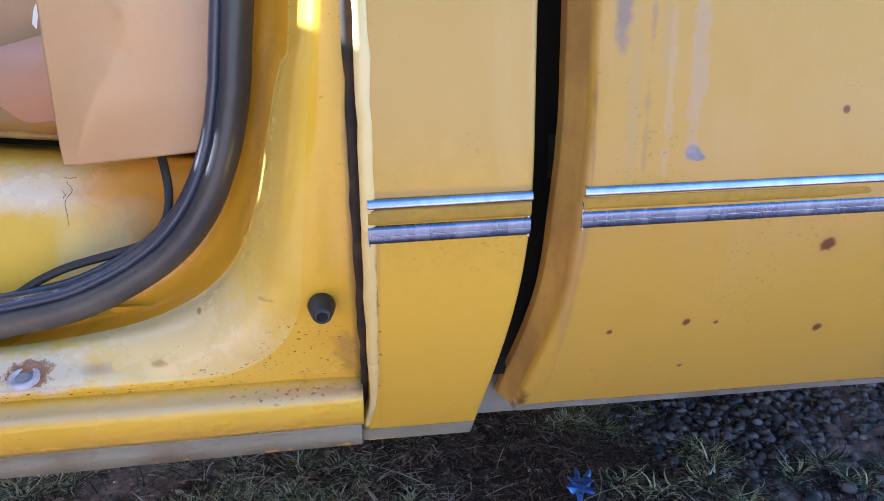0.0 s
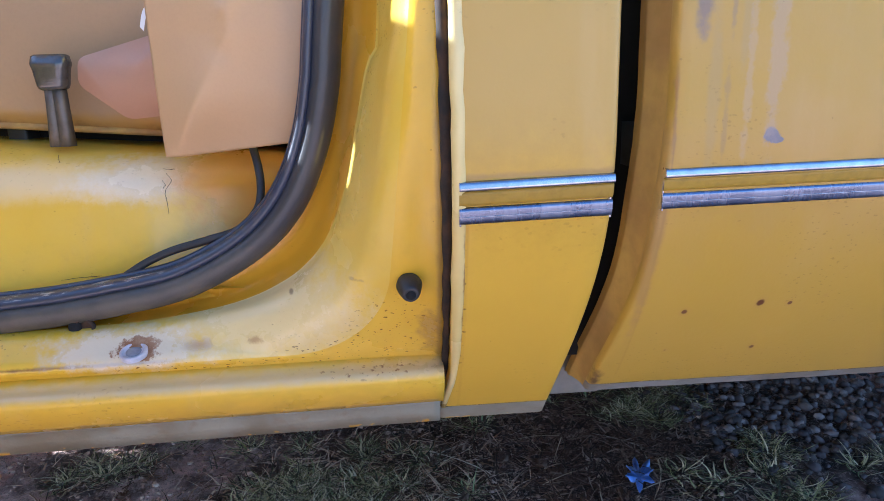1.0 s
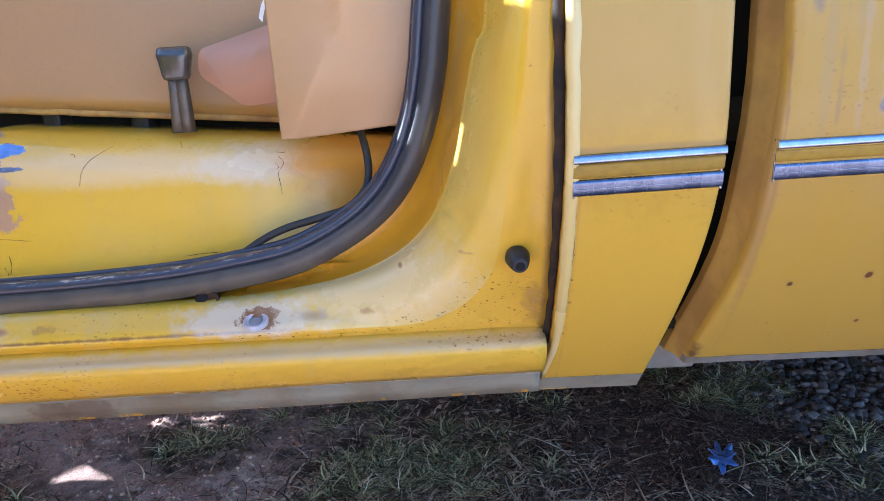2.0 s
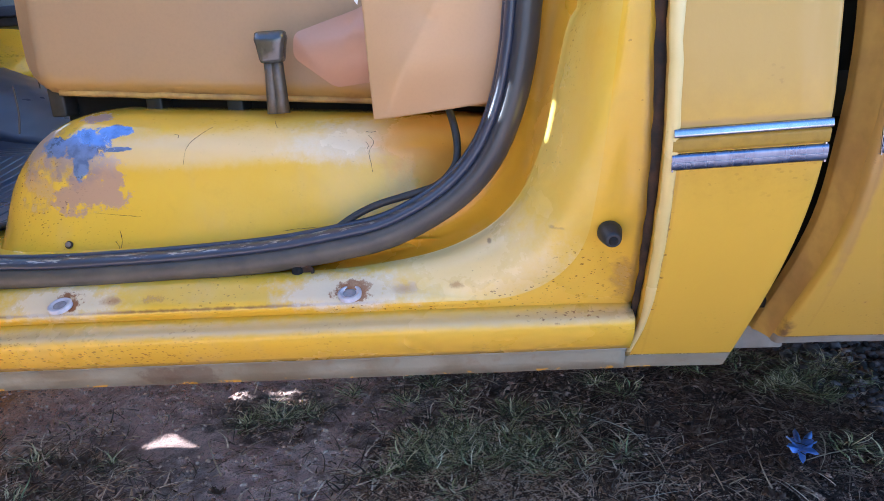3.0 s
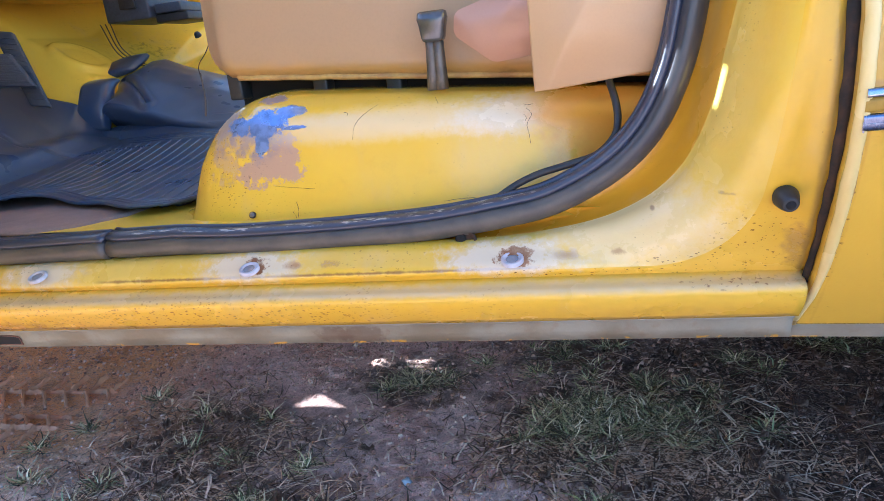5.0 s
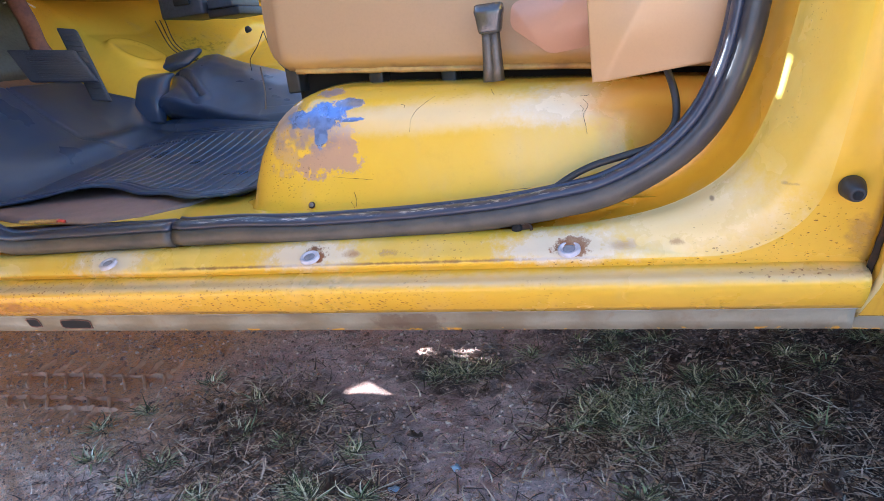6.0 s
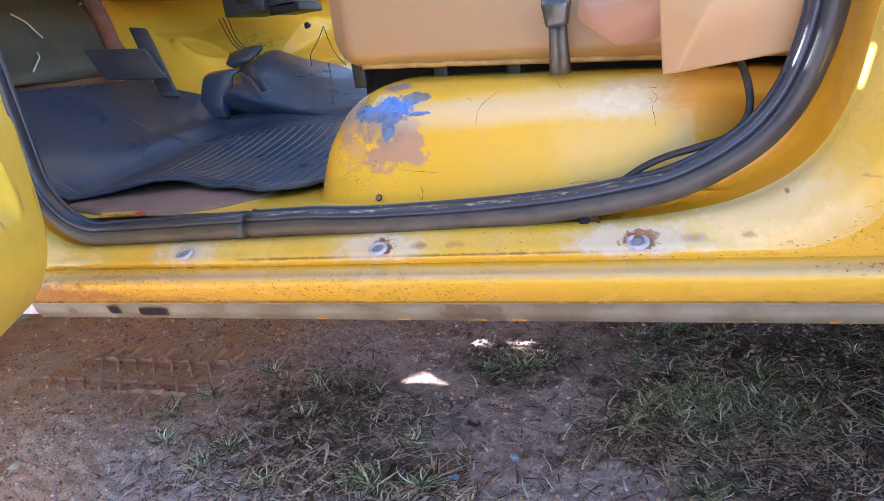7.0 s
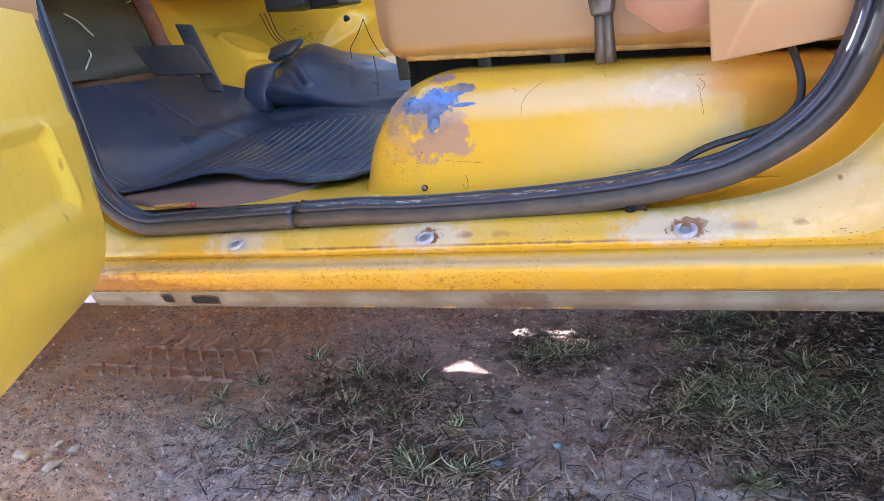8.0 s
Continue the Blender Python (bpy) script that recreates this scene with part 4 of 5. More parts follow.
# drain plugs in the sill
for x in PLUGS:
    z = 0.463 + tilt(x)
    plug = part("drain_plug", turned([(-0.003, 0.0128), (0.0010, 0.0128), (0.0019, 0.0118), (0.0021, 0.0104), (0.0016, 0.0092), (0.0004, 0.0084), (0.0002, 0.0045), (0.0008, 0.0030), (0.0008, 0.0)], (x, -0.0008, z + 0.0002), (0, -0.33, 0.944)), mat_plug, truck, "white plastic drain plug with rust round it")
    # Grey disc put in for the darkness of the plug's sunk centre.
    part("plug_recess", turned([(0.0, 0.0072), (0.0007, 0.0070), (0.0009, 0.0040), (0.0010, 0.0)], (x, -0.0008, z + 0.0002), (0, -0.33, 0.944)), mat_plug_shade, plug, "grey disc standing in for the shaded hollow of the plug")

grommet = part("clip_hole", turned([(-0.004, 0.0105), (0.0, 0.0112), (0.0018, 0.0105), (0.0020, 0.0082), (-0.001, 0.0070)], (-0.055, 0.0262, 0.4790), (0, -1, 0.15), 18), mat_seam, truck, "rusty torn hole of a trim clip")
# Black disc put in for the shade inside the ring.
part("clip", turned([(-0.002, 0.0066), (0.0030, 0.0062), (0.0045, 0.004), (0.0046, 0.0)], (-0.063, 0.0285, 0.4810), (-0.1, -1, 0.2), 14), mat_void, grommet, "black disc for the dark hole of the clip")

# ---- cabin ----
RISER = spline([(0.050, 0.0, 0), (0.063, 0.06, 0), (0.078, 0.28, 0), (0.094, 0.62, 0), (0.108, 0.80, 0), (0.135, 0.93, 0), (0.18, 0.985, 0), (0.30, 1.0, 0)], 6)


def riser_rows():
    """The raised seat base along the sill: a rounded face with a soft front end."""
    prof = RISER
    rows = []
    for k in range(61):
        x = -0.60 + 0.77 * k / 60
        e = math.sqrt(max(0.0, 1 - (1 - ease2(x, -0.475, -0.33)) ** 2.3))
        e = max(e, 0.20 * ease(x, -0.57, -0.45) ** 2)
        top = 0.664 - 0.075 * (x + 0.33) if x > -0.33 else 0.664
        base = 0.497
        back = 0.045 * (1 - e) + 0.05 * ease(x, 0.05, 0.16)
        dent = 0.012 * math.exp(-((x - 0.075) / 0.035) ** 2)
        rows.append([Vector((x, p.x + back + dent * math.sin(math.pi * min(1, p.y)), base + (top - base) * p.y * e)) for p in prof])
    return rows


def ease2(x, a, b):
    return min(1.0, max(0.0, (x - a) / (b - a)))


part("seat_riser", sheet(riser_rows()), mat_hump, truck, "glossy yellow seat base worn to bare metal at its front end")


def on_riser(x, high):
    """A place on the riser's face, at a share of its height."""
    for p, q in zip(RISER, RISER[1:]):
        if high <= q.y:
            y = p.x + (q.x - p.x) * (high - p.y) / max(1e-6, q.y - p.y)
            break
    y += 0.05 * ease(x, 0.05, 0.16) + 0.012 * math.exp(-((x - 0.075) / 0.035) ** 2) * math.sin(math.pi * high)
    return Vector((x, y - 0.0002, 0.497 + (0.167 - 0.075 * (x + 0.33) * (x > -0.33)) * high))


for marks in ([(-0.177, 0.894), (-0.189, 0.845), (-0.199, 0.792), (-0.205, 0.728), (-0.207, 0.633)], [(0.013, 0.844), (0.019, 0.797), (0.014, 0.719), (0.016, 0.655), (0.018, 0.564)], [(0.009, 0.876), (0.014, 0.868), (0.020, 0.873)],
              [(-0.221, 0.843), (-0.216, 0.836), (-0.216, 0.818)], [(-0.104, 0.936), (-0.101, 0.915), (-0.098, 0.895)], [(-0.287, 0.176), (-0.284, 0.12), (-0.284, 0.061)], [(-0.292, 0.108), (-0.288, 0.08), (-0.286, 0.058)],
              [(-0.317, 0.302), (-0.29, 0.285), (-0.261, 0.271)], [(-0.09, 0.138), (-0.07, 0.15), (-0.05, 0.155)], [(0.010, 0.80), (0.0135, 0.77), (0.012, 0.745)]):
    line = [on_riser(p.x, p.y) for p in spline([(a, b, 0) for a, b in marks], 7)]
    line = [p + Vector((0.0006 * noise.noise((k * 0.8, marks[0][0] * 50, 0)), 0, 0.0006 * noise.noise((k * 0.8, 9, marks[0][0] * 50)))) for k, p in enumerate(line)]
    part("paint_crack", tube(line, [0.0001 + 0.00060 * abs(noise.noise((k * 0.7, 2, marks[0][1] * 30))) for k in range(len(line))], 5), mat_seam, truck, "thin dark crack in the yellow paint")
part("floor_pan", sheet([[Vector((x, y, 0.506 - 0.010 * (y > 0.25))) for y in (0.05, 0.06, 0.075, 0.2, 0.3, 0.62, 1.7)] for x in (-1.12, -0.9, -0.62, -0.56, -0.3, 0.2, 0.40)]), mat_inner, truck, "yellow cab floor")
part("floor_screw", turned([(0, 0.0034), (0.0022, 0.0034), (0.0032, 0.0022), (0.0033, 0.0)], (-0.349, 0.0635, 0.5135), (0, -0.9, 0.4), 12), mat_screw, truck, "small dull steel screw with a rusty rim")
part("screw_washer", turned([(-0.001, 0.0047), (0.0006, 0.0047), (0.0010, 0.0041), (0.0010, 0.0)], (-0.349, 0.0635, 0.5135), (0, -0.9, 0.4), 14), mat_seam, truck, "rusty washer")

# tunnel and toe board
def mat_rise(y):
    """The mat's way up: a low step and then an even slope."""
    return 0.12 * min(0.5, max(0.0, y - 0.2)) + 0.020 * ease(y, 0.695, 0.712) + 0.45 * min(0.30, max(0.0, y - 0.712))


def tunnel_rise(x, y):
    side = 0.195 + 0.20 * ease(-x, 1.02, 1.5)
    f = ease(-x, 1.10, 1.16)
    return f * (side * ease(y, 0.60, 0.80) + 0.13 * ease(y, 0.98, 1.35)) + (1 - f) * (mat_rise(y - 0.012) - 0.006 + 0.3 * max(0.0, y - 1.0))


def toe_rise(x):
    return 0.46 * ease2(-x, 1.06, 1.56) ** 1.15


def tunnel_rows():
    rows = []
    for k in range(420):
        x = -1.60 + 2.0 * k / 419
        row = []
        for j in range(130):
            y = 0.585 + 1.1 * j / 129
            d = math.hypot((x + 1.240) / 0.080, (y - 0.855) / 0.090)
            row.append(Vector((x, y, 0.493 + tunnel_rise(x, y) + 0.014 * (1 - ease(d, 0.82, 1.0)) - 0.005 * (1 - ease(d, 0.5, 0.7)) + 0.5 * max(0.0, toe_rise(x) - 0.25))))
        rows.append(row)
    return rows


part("tunnel", sheet(tunnel_rows()), mat_inner, truck, "glossy yellow transmission tunnel with a pressed boss")
part("toe_board", sheet([[Vector((x, y, 0.497 + toe_rise(x))) for y in (0.05, 0.3, 0.5, 0.62)] for x in [-1.04 - 0.04 * k for k in range(15)]]), mat_brown, truck, "bare brown sloping toe board")
pad_rows = []
for k in range(14):
    x = -1.33 - 0.02 * k
    pad_rows.append([Vector((x - 0.03 * math.sin(3 + 9 * y) * (k == 0), y, 0.515 + toe_rise(x) + 0.02 * math.sin(min(1.0, k / 4) * 1.57) + 0.004 * noise.noise((x * 9, y * 9, 0)) + 0.35 * max(0.0, k / 13 - 0.3))) for y in [0.05 + 0.62 * j / 20 for j in range(21)]])
thick(part("firewall_pad", sheet(pad_rows), mat_firewall, truck, "dull grey-green firewall insulation pad"), 0.008, 1.0)
part("firewall", box((-1.68, 0.03, 0.90), (-1.62, 1.7, 1.25)), mat_firewall, truck, "dull grey-green firewall")


for pts in (((-1.424, 0.442, 0.906), (-1.415, 0.467, 0.886), (-1.408, 0.480, 0.864), (-1.398, 0.486, 0.848)), ((-1.365, 0.431, 0.813), (-1.352, 0.424, 0.802), (-1.347, 0.410, 0.789), (-1.334, 0.383, 0.769)), ((-1.433, 0.647, 0.930), (-1.437, 0.68, 0.938), (-1.446, 0.72, 0.938), (-1.458, 0.762, 0.926))):
    part("scuff_line", tube(spline(pts, 6), 0.0021, 6), mat_white, truck, "pale thread on the pad")

# bench seat
seat = thing("bench_seat", "peach and tan bench seat with torn vinyl flap and side lever", "seat")


def seat_rows():
    prof = spline([(0.30, 0.0), (0.215, -0.004), (0.192, 0.004), (0.182, 0.03), (0.186, 0.10), (0.20, 0.35)], 6)
    rows = []
    for k in range(41):
        x = -0.458 + 0.80 * (k / 40) ** 1.5
        lift = 0.05 * (1 - math.sqrt(max(0.0, 1 - (1 - ease2(x, -0.459, -0.405)) ** 2)))
        z0 = 0.690 - 0.085 * (x + 0.42)
        rows.append([Vector((x, p.x + 0.03 * (1 - ease2(x, -0.459, -0.42)), z0 + max(p.y, lift - 0.004 if p.y < 0.04 else p.y) + (lift if p.y >= 0.04 and p.y < 0.11 else 0))) for p in prof])
    return rows


def stained_seat():
    """Tan paint worn to dirty yellow along the lower edge."""
    m = simple("stained_seat", (0.42, 0.27, 0.135), (0.39, 0.26, 0.14), 0.38, 5, 260, dist=0.0002, mottle=0.08)
    n = Nodes(m)
    base = m.node_tree.nodes["Principled BSDF"].inputs["Base Color"].links[0].from_socket
    low = n.math("ADD", n.math("ADD", n.axis(2), n.math("MULTIPLY", n.axis(0), 0.085)), n.math("MULTIPLY", n.math("SUBTRACT", n.noise(22, 5, 0.7), 0.5), 0.028))
    c = n.mix(n.ramp(low, 0.660, 0.680, 0.75, 0.0), base, (0.46, 0.27, 0.055))
    c = n.mix(n.ramp(n.math("ADD", low, n.math("MULTIPLY", n.noise(60, 5), 0.012)), 0.658, 0.668, 0.6, 0.0), c, (0.20, 0.10, 0.04))
    n.out(c)
    return m


part("side_panel", sheet(seat_rows()), stained_seat(), seat, "tan painted seat side, dirty at its lower edge")
part("cushion", box((-0.445, 0.215, 0.74), (0.32, 1.34, 1.02), 0.03), mat_vinyl, seat, "peach vinyl cushion")
# Black sheet put in for the shade below the seat.
part("seat_gap_shade", sheet([[Vector((x, 0.235, 0.60)), Vector((x, 0.235, 0.73 - 0.085 * (x + 0.42)))] for x in [-0.43 + 0.05 * k for k in range(16)]]), mat_void, seat, "black panel standing in for the shade under the seat")
for x in (-0.435, -0.30, -0.19):
    part("rail_foot", box((x, 0.205, 0.655 - 0.075 * (x + 0.42)), (x + 0.022, 0.235, 0.70 - 0.085 * (x + 0.42)), 0.003), mat_black, seat)
lever = part("recliner_lever", sheet([[Vector((x + w * 0.5 * s, 0.147 - 0.006 * c, z)) for s, c in ((-1, 0), (-0.7, 1), (-0.15, 1), (0, 0.3), (0.15, 1), (0.7, 1), (1, 0))] for x, z, w in ((-0.1012, 0.646, 0.0235), (-0.1007, 0.665, 0.0215), (-0.1002, 0.69, 0.0190), (-0.0998, 0.712, 0.0180))]), mat_steel, seat, "worn steel lever")
thick(lever, 0.003, 1.0)
knob_rows = []
for z, w, d in ((0.7050, 0.011, 0.007), (0.7065, 0.0135, 0.0095), (0.7100, 0.0148, 0.0108), (0.7260, 0.0172, 0.0120), (0.7310, 0.0186, 0.0126), (0.7325, 0.0188, 0.0122), (0.7395, 0.0180, 0.0090), (0.7412, 0.0155, 0.0060)):
    knob_rows.append([Vector((-0.1000 + 0.03 * (z - 0.72) + w * math.copysign(abs(math.cos(a)) ** 0.5, math.cos(a)), 0.145 + d * math.copysign(abs(math.sin(a)) ** 0.5, math.sin(a)), z)) for a in (2 * math.pi * k / 24 for k in range(24))])
bm = sheet(knob_rows, True)
bm.verts.ensure_lookup_table()
bm.faces.new([bm.verts[len(knob_rows) * 24 - 24 + k] for k in range(24)])
part("knob", bm, mat_knob, lever, "grey plastic knob")


def plate(outline, y, depth, n=6, r=0.008):
    """A flat plate with rounded corners, in the plane of the truck's side."""
    path = []
    c = [Vector(p) for p in outline]
    for i in range(len(c)):
        a, b = (c[i - 1] - c[i]).normalized(), (c[(i + 1) % len(c)] - c[i]).normalized()
        for k in range(n + 1):
            t = k / n
            path.append((c[i] + a * r).lerp(c[i], t).lerp(c[i].lerp(c[i] + b * r, t), t))
    bm = bmesh.new()
    f = bm.faces.new([bm.verts.new((p.x, y, p.y)) for p in path])
    ex = bmesh.ops.extrude_face_region(bm, geom=[f])
    bmesh.ops.translate(bm, vec=(0, depth, 0), verts=[v for v in ex["geom"] if isinstance(v, bmesh.types.BMVert)])
    bmesh.ops.recalc_face_normals(bm, faces=bm.faces)
    return bm


lip = [Vector((-0.41 + 0.71 * k / 30, 0.197 + 0.004 * noise.noise((k * 0.7, 0, 0)), 0.6885 - 0.085 * (0.01 + 0.71 * k / 30) + 0.0015 * noise.noise((k * 0.9, 4, 0)))) for k in range(31)]
part("lower_lip", tube(lip, 0.0045, 8), mat_seatlip, seat, "rusty yellowed lower lip")
part("hinge_cover", plate([(-0.0735, 0.7095), (-0.0265, 0.6720), (0.016, 0.6755), (0.060, 0.690), (0.060, 0.790), (0.011, 0.7585), (-0.0700, 0.7365)], 0.140, 0.016, 6, 0.009), mat_pink, seat, "pink plastic hinge cover")


def groove(d, w):
    return math.exp(-(d / w) ** 2)


def flap_rows():
    """A stiff sheet, its upper left half folded back along a slanting crease that ends in a dimple."""
    rows = []
    for k in range(65):
        v = k / 64
        row = []
        for j in range(65):
            u = j / 64
            x = 0.0292 - 0.003 * v + (0.146 + 0.016 * v) * u
            z = 0.637 + 0.012 * u + (0.17 - 0.012 * u) * v
            fold = 0.10 + 0.62 * v if v < 0.66 else 0.51 + 0.06 * (v - 0.66)
            rise = min(u / fold, (1.15 - u) / (1.15 - fold))
            bow = -0.030 * (1 - 0.04 * math.log1p(math.exp(min(40.0, (1 - rise) / 0.04)))) * ease(v, -0.15, 0.35) + 0.003 * groove(math.hypot(u - 0.46, v - 0.56), 0.06) - 0.003 * groove(math.hypot(u - 0.50, v - 0.78), 0.05)
            row.append(Vector((x, 0.077 - 0.001 * math.sin(math.pi * v) + bow + 0.004 * v * v - 0.015 * ease(u, 0.75, 1.1) * v, z)))
        rows.append(row)
    return rows


thick(part("vinyl_flap", sheet(flap_rows()), mat_vinyl, seat, "creased peach vinyl flap hanging loose"), 0.002, 1.0)

part("torn_strip", sheet([[Vector((0.018 + 0.0185 * t + 0.0016 * w, 0.086 - 0.006 * math.sin(math.pi * t), 0.759 + 0.030 * t - 0.0022 * w + 0.004 * math.sin(5 * t))) for w in (-1, -0.4, 0.4, 1)] for t in [k / 10 for k in range(13)]]), mat_white, seat, "torn white plastic strip")

# cable from under the flap, laid along the seal
cable = spline([(0.098, 0.112, 0.668), (0.108, 0.098, 0.646), (0.1165, 0.080, 0.618), (0.1180, 0.068, 0.596), (0.1125, 0.060, 0.5800), (0.094, 0.056, 0.5640), (0.066, 0.054, 0.5560), (0.030, 0.053, 0.5470), (0.005, 0.051, 0.5370), (-0.016, 0.047, 0.5250), (-0.035, 0.044, 0.513)], 6)
part("cable", tube(cable, 0.0042, 8), mat_black, truck, "thin black cable lying on the weatherstrip")

# floor mat
def mat_z(x, y):
    rise = mat_rise(y) if x > -1.06 else tunnel_rise(x, y) + 0.0065 + 0.0095 * ease(-x, 1.08, 1.16)
    z = 0.515 + toe_rise(x) * (1 - ease(y, 0.60, 0.76)) + rise + 0.008 * (1 - ease(y - mat_front(x), 0.0, 0.10))
    z += 0.004 * noise.noise((x * 4, y * 4, 0)) + 0.012 * math.exp(-((x + 0.9) / 0.07) ** 2) * (1 - ease(y - mat_front(x), 0.0, 0.16))
    return z


EDGE = [(-1.40, 0.05), (-1.20, 0.07), (-1.08, 0.155), (-0.97, 0.19), (-0.84, 0.225), (-0.70, 0.175), (-0.58, 0.125), (-0.535, 0.130), (-0.50, 0.18), (-0.44, 0.27)]


def mat_front(x):
    for (a, p), (b, q) in zip(EDGE, EDGE[1:]):
        if x <= b:
            return p + (q - p) * ease(x, a, b)
    return EDGE[-1][1]


EMBOSS = [(p.x, p.y) for p in spline([(-1.30, 0.474), (-1.226, 0.482), (-1.179, 0.492), (-1.135, 0.504), (-1.10, 0.522), (-1.05, 0.556), (-0.98, 0.582), (-0.90, 0.588)], 10)]


def mat_rows(x0, x1, n, back, m):
    rows = []
    for k in range(n + 1):
        x = x0 + (x1 - x0) * k / n
        row = []
        for j in range(m + 1):
            x = x0 + (x1 - x0) * k / n
            y = mat_front(x) + (back(x) - mat_front(x)) * j / m
            dip = 0.0
            s = x + 0.06 * (y - 0.2) + 0.10 * ease(y, 0.30, 0.75) ** 2 * 0.4
            inside = ease(s, -1.03, -0.86) * (1 - ease(s, -0.46, -0.44)) * (1 - ease(y, 0.615, 0.63)) * ease(y - mat_front(x), 0.035, 0.045)
            if inside > 0:
                dip = 0.0075 * groove((s % 0.0265) - 0.01325, 0.0013) * inside
            dip += 0.003 * groove(y - mat_front(x) - 0.018, 0.0022) + 0.003 * groove(y - mat_front(x) - 0.030, 0.0020) + 0.006 * (groove(y - 0.640, 0.0035) + groove(y - 0.662, 0.0035) + groove(y - 0.684, 0.003)) * ease(x, -1.0, -0.95)
            if x < -0.88 and 0.45 < y < 0.62:
                d = min(math.hypot(x - a, y - b) for a, b in EMBOSS)
                dip += 0.0045 * groove(d - 0.004, 0.003) - 0.002 * groove(d, 0.002)
            row.append(Vector((x, y, mat_z(x, y) - dip)))
        rows.append(row)
    return rows


floor_mat = tagged(mesh_object("floor_mat", sheet(mat_rows(-1.055, -0.44, 760, lambda x: 0.745, 230)), mat_mat), "dusty black ribbed rubber floor mat, wrinkled and curling", "floor mat")
thick(floor_mat, 0.005, 1.0)
toe_flap = part("toe_flap", sheet(mat_rows(-1.30, -1.053, 110, lambda x: 0.76 - 0.06 * ease(-x, 1.07, 1.14) - 0.035 * ease(-x, 1.14, 1.3), 140)), mat_mat, floor_mat)
thick(toe_flap, 0.005, 1.0)
def fold_rows():
    """The mat's far part, folded back on itself into a soft pillow with a blunt nose and a slanting crease."""
    rows = []
    for k in range(141):
        u = k / 140
        nose = math.sqrt(max(0.0, 1 - (1 - min(1.0, u / 0.10)) ** 2))
        x0 = -1.095 + 0.66 * u
        low = 0.628 - 0.105 * ease2(u, 0.03, 0.75) ** 0.9
        high = 0.004 + (0.037 - 0.020 * ease(u, 0.05, 0.35)) * nose
        row = [Vector((x0, 0.745, low - 0.02)), Vector((x0, 0.722, low))]
        for v in (0.12, 0.3, 0.5, 0.7, 0.88):
            row.append(Vector((x0, 0.722 - 0.018 * math.sin(math.pi * 0.5 * v) * (0.4 + 0.6 * nose), low + high * v)))
        for j in range(71):
            v = j / 70
            x, y = x0 - (0.105 * v ** 0.8 + 0.05 * v * v) * (1 - ease2(u, 0.0, 0.55)), 0.706 + 0.30 * v
            back = 0.7535 - 0.20 * ease2(u, 0.16, 0.9) ** 0.85 - 0.045 * (1 - ease2(u, 0.0, 0.12))
            z = low + high + (back - low - high) * (0.25 * v + 0.75 * math.sin(0.5 * math.pi * v)) + 0.006 * math.sin(math.pi * v) * nose
            t = min(1.0, max(0.0, ((x + 1.135) * 0.150 + (y - 0.86) * -0.125) / 0.0381))
            d = (x + 1.135 - 0.150 * t) * 0.64 + (y - 0.86 + 0.125 * t) * 0.77
            off = math.hypot(x + 1.135 - 0.150 * t, y - 0.86 + 0.125 * t)
            z += -0.011 * groove(off, 0.0065) + 0.006 * groove(off - 0.012, 0.007) - 0.010 * ease(-d, 0.0, 0.03) * (1 - ease(off, 0.02, 0.10))
            row.append(Vector((x, y, z + 0.004 * noise.noise((x * 7, y * 7, 2)) + 0.0015 * noise.noise((x * 25, y * 25, 2)))))
        rows.append(row)
    return rows


thick(part("folded_flap", sheet(fold_rows()), mat_mat, floor_mat, "dusty black mat end folded back over itself"), 0.005, -1.0)


def tab(path, width, thick_by):
    """A soft rounded strip of mat, swept along a short path."""
    rows = []
    side, up = Vector(width), Vector(thick_by)
    for k, p in enumerate(spline(path, 8)):
        f = math.sin(math.pi * min(1.0, max(0.04, k / (8 * (len(path) - 1)))) ** 0.9) ** 0.22
        rows.append([p + side * math.copysign(abs(math.cos(a)) ** 0.45, math.cos(a)) * (0.8 + 0.2 * f) + up * math.copysign(abs(math.sin(a)) ** 0.6, math.sin(a)) * f for a in (2 * math.pi * i / 20 for i in range(20))])
    bm = sheet(rows, True)
    bm.verts.ensure_lookup_table()
    bm.faces.new([bm.verts[k] for k in range(20)][::-1])
    bm.faces.new([bm.verts[(len(rows) - 1) * 20 + k] for k in range(20)])
    return bm


part("folded_edge", tab([(-1.128, 0.705, 0.600), (-1.124, 0.710, 0.635), (-1.122, 0.725, 0.668), (-1.130, 0.755, 0.703), (-1.138, 0.80, 0.718)], (0.036, 0.008, 0.0), (0.0, -0.020, 0.008)), mat_mat, floor_mat)
part("folded_edge", tab([(-1.240, 0.872, 0.722), (-1.200, 0.882, 0.738), (-1.150, 0.892, 0.749), (-1.100, 0.902, 0.756)], (0.0, 0.045, 0.020), (0.0, -0.008, 0.012)), mat_mat, floor_mat)
FELT = [(-1.05, 0.15), (-1.02, 0.12), (-0.90, 0.072), (-0.79, 0.053), (-0.70, 0.046), (-0.64, 0.075), (-0.60, 0.13)]


def felt_front(x):
    for (a, p), (b, q) in zip(FELT, FELT[1:]):
        if x <= b:
            return p + (q - p) * (x - a) / (b - a)
    return FELT[-1][1]


felt = tagged(mesh_object("floor_felt", sheet([[Vector((x, felt_front(x) + (0.36 - felt_front(x)) * v, 0.5095 + 0.003 * noise.noise((x * 7, v * 3, 4)) + 0.002 * v)) for v in (0, 0.1, 0.2, 0.35, 0.5, 0.75, 1)] for x in [-1.05 + 0.45 * k / 40 for k in range(41)]]), mat_carpet), "dull mauve-brown felt underlay at the sill", "underlay")
thick(felt, 0.006, 1.0)

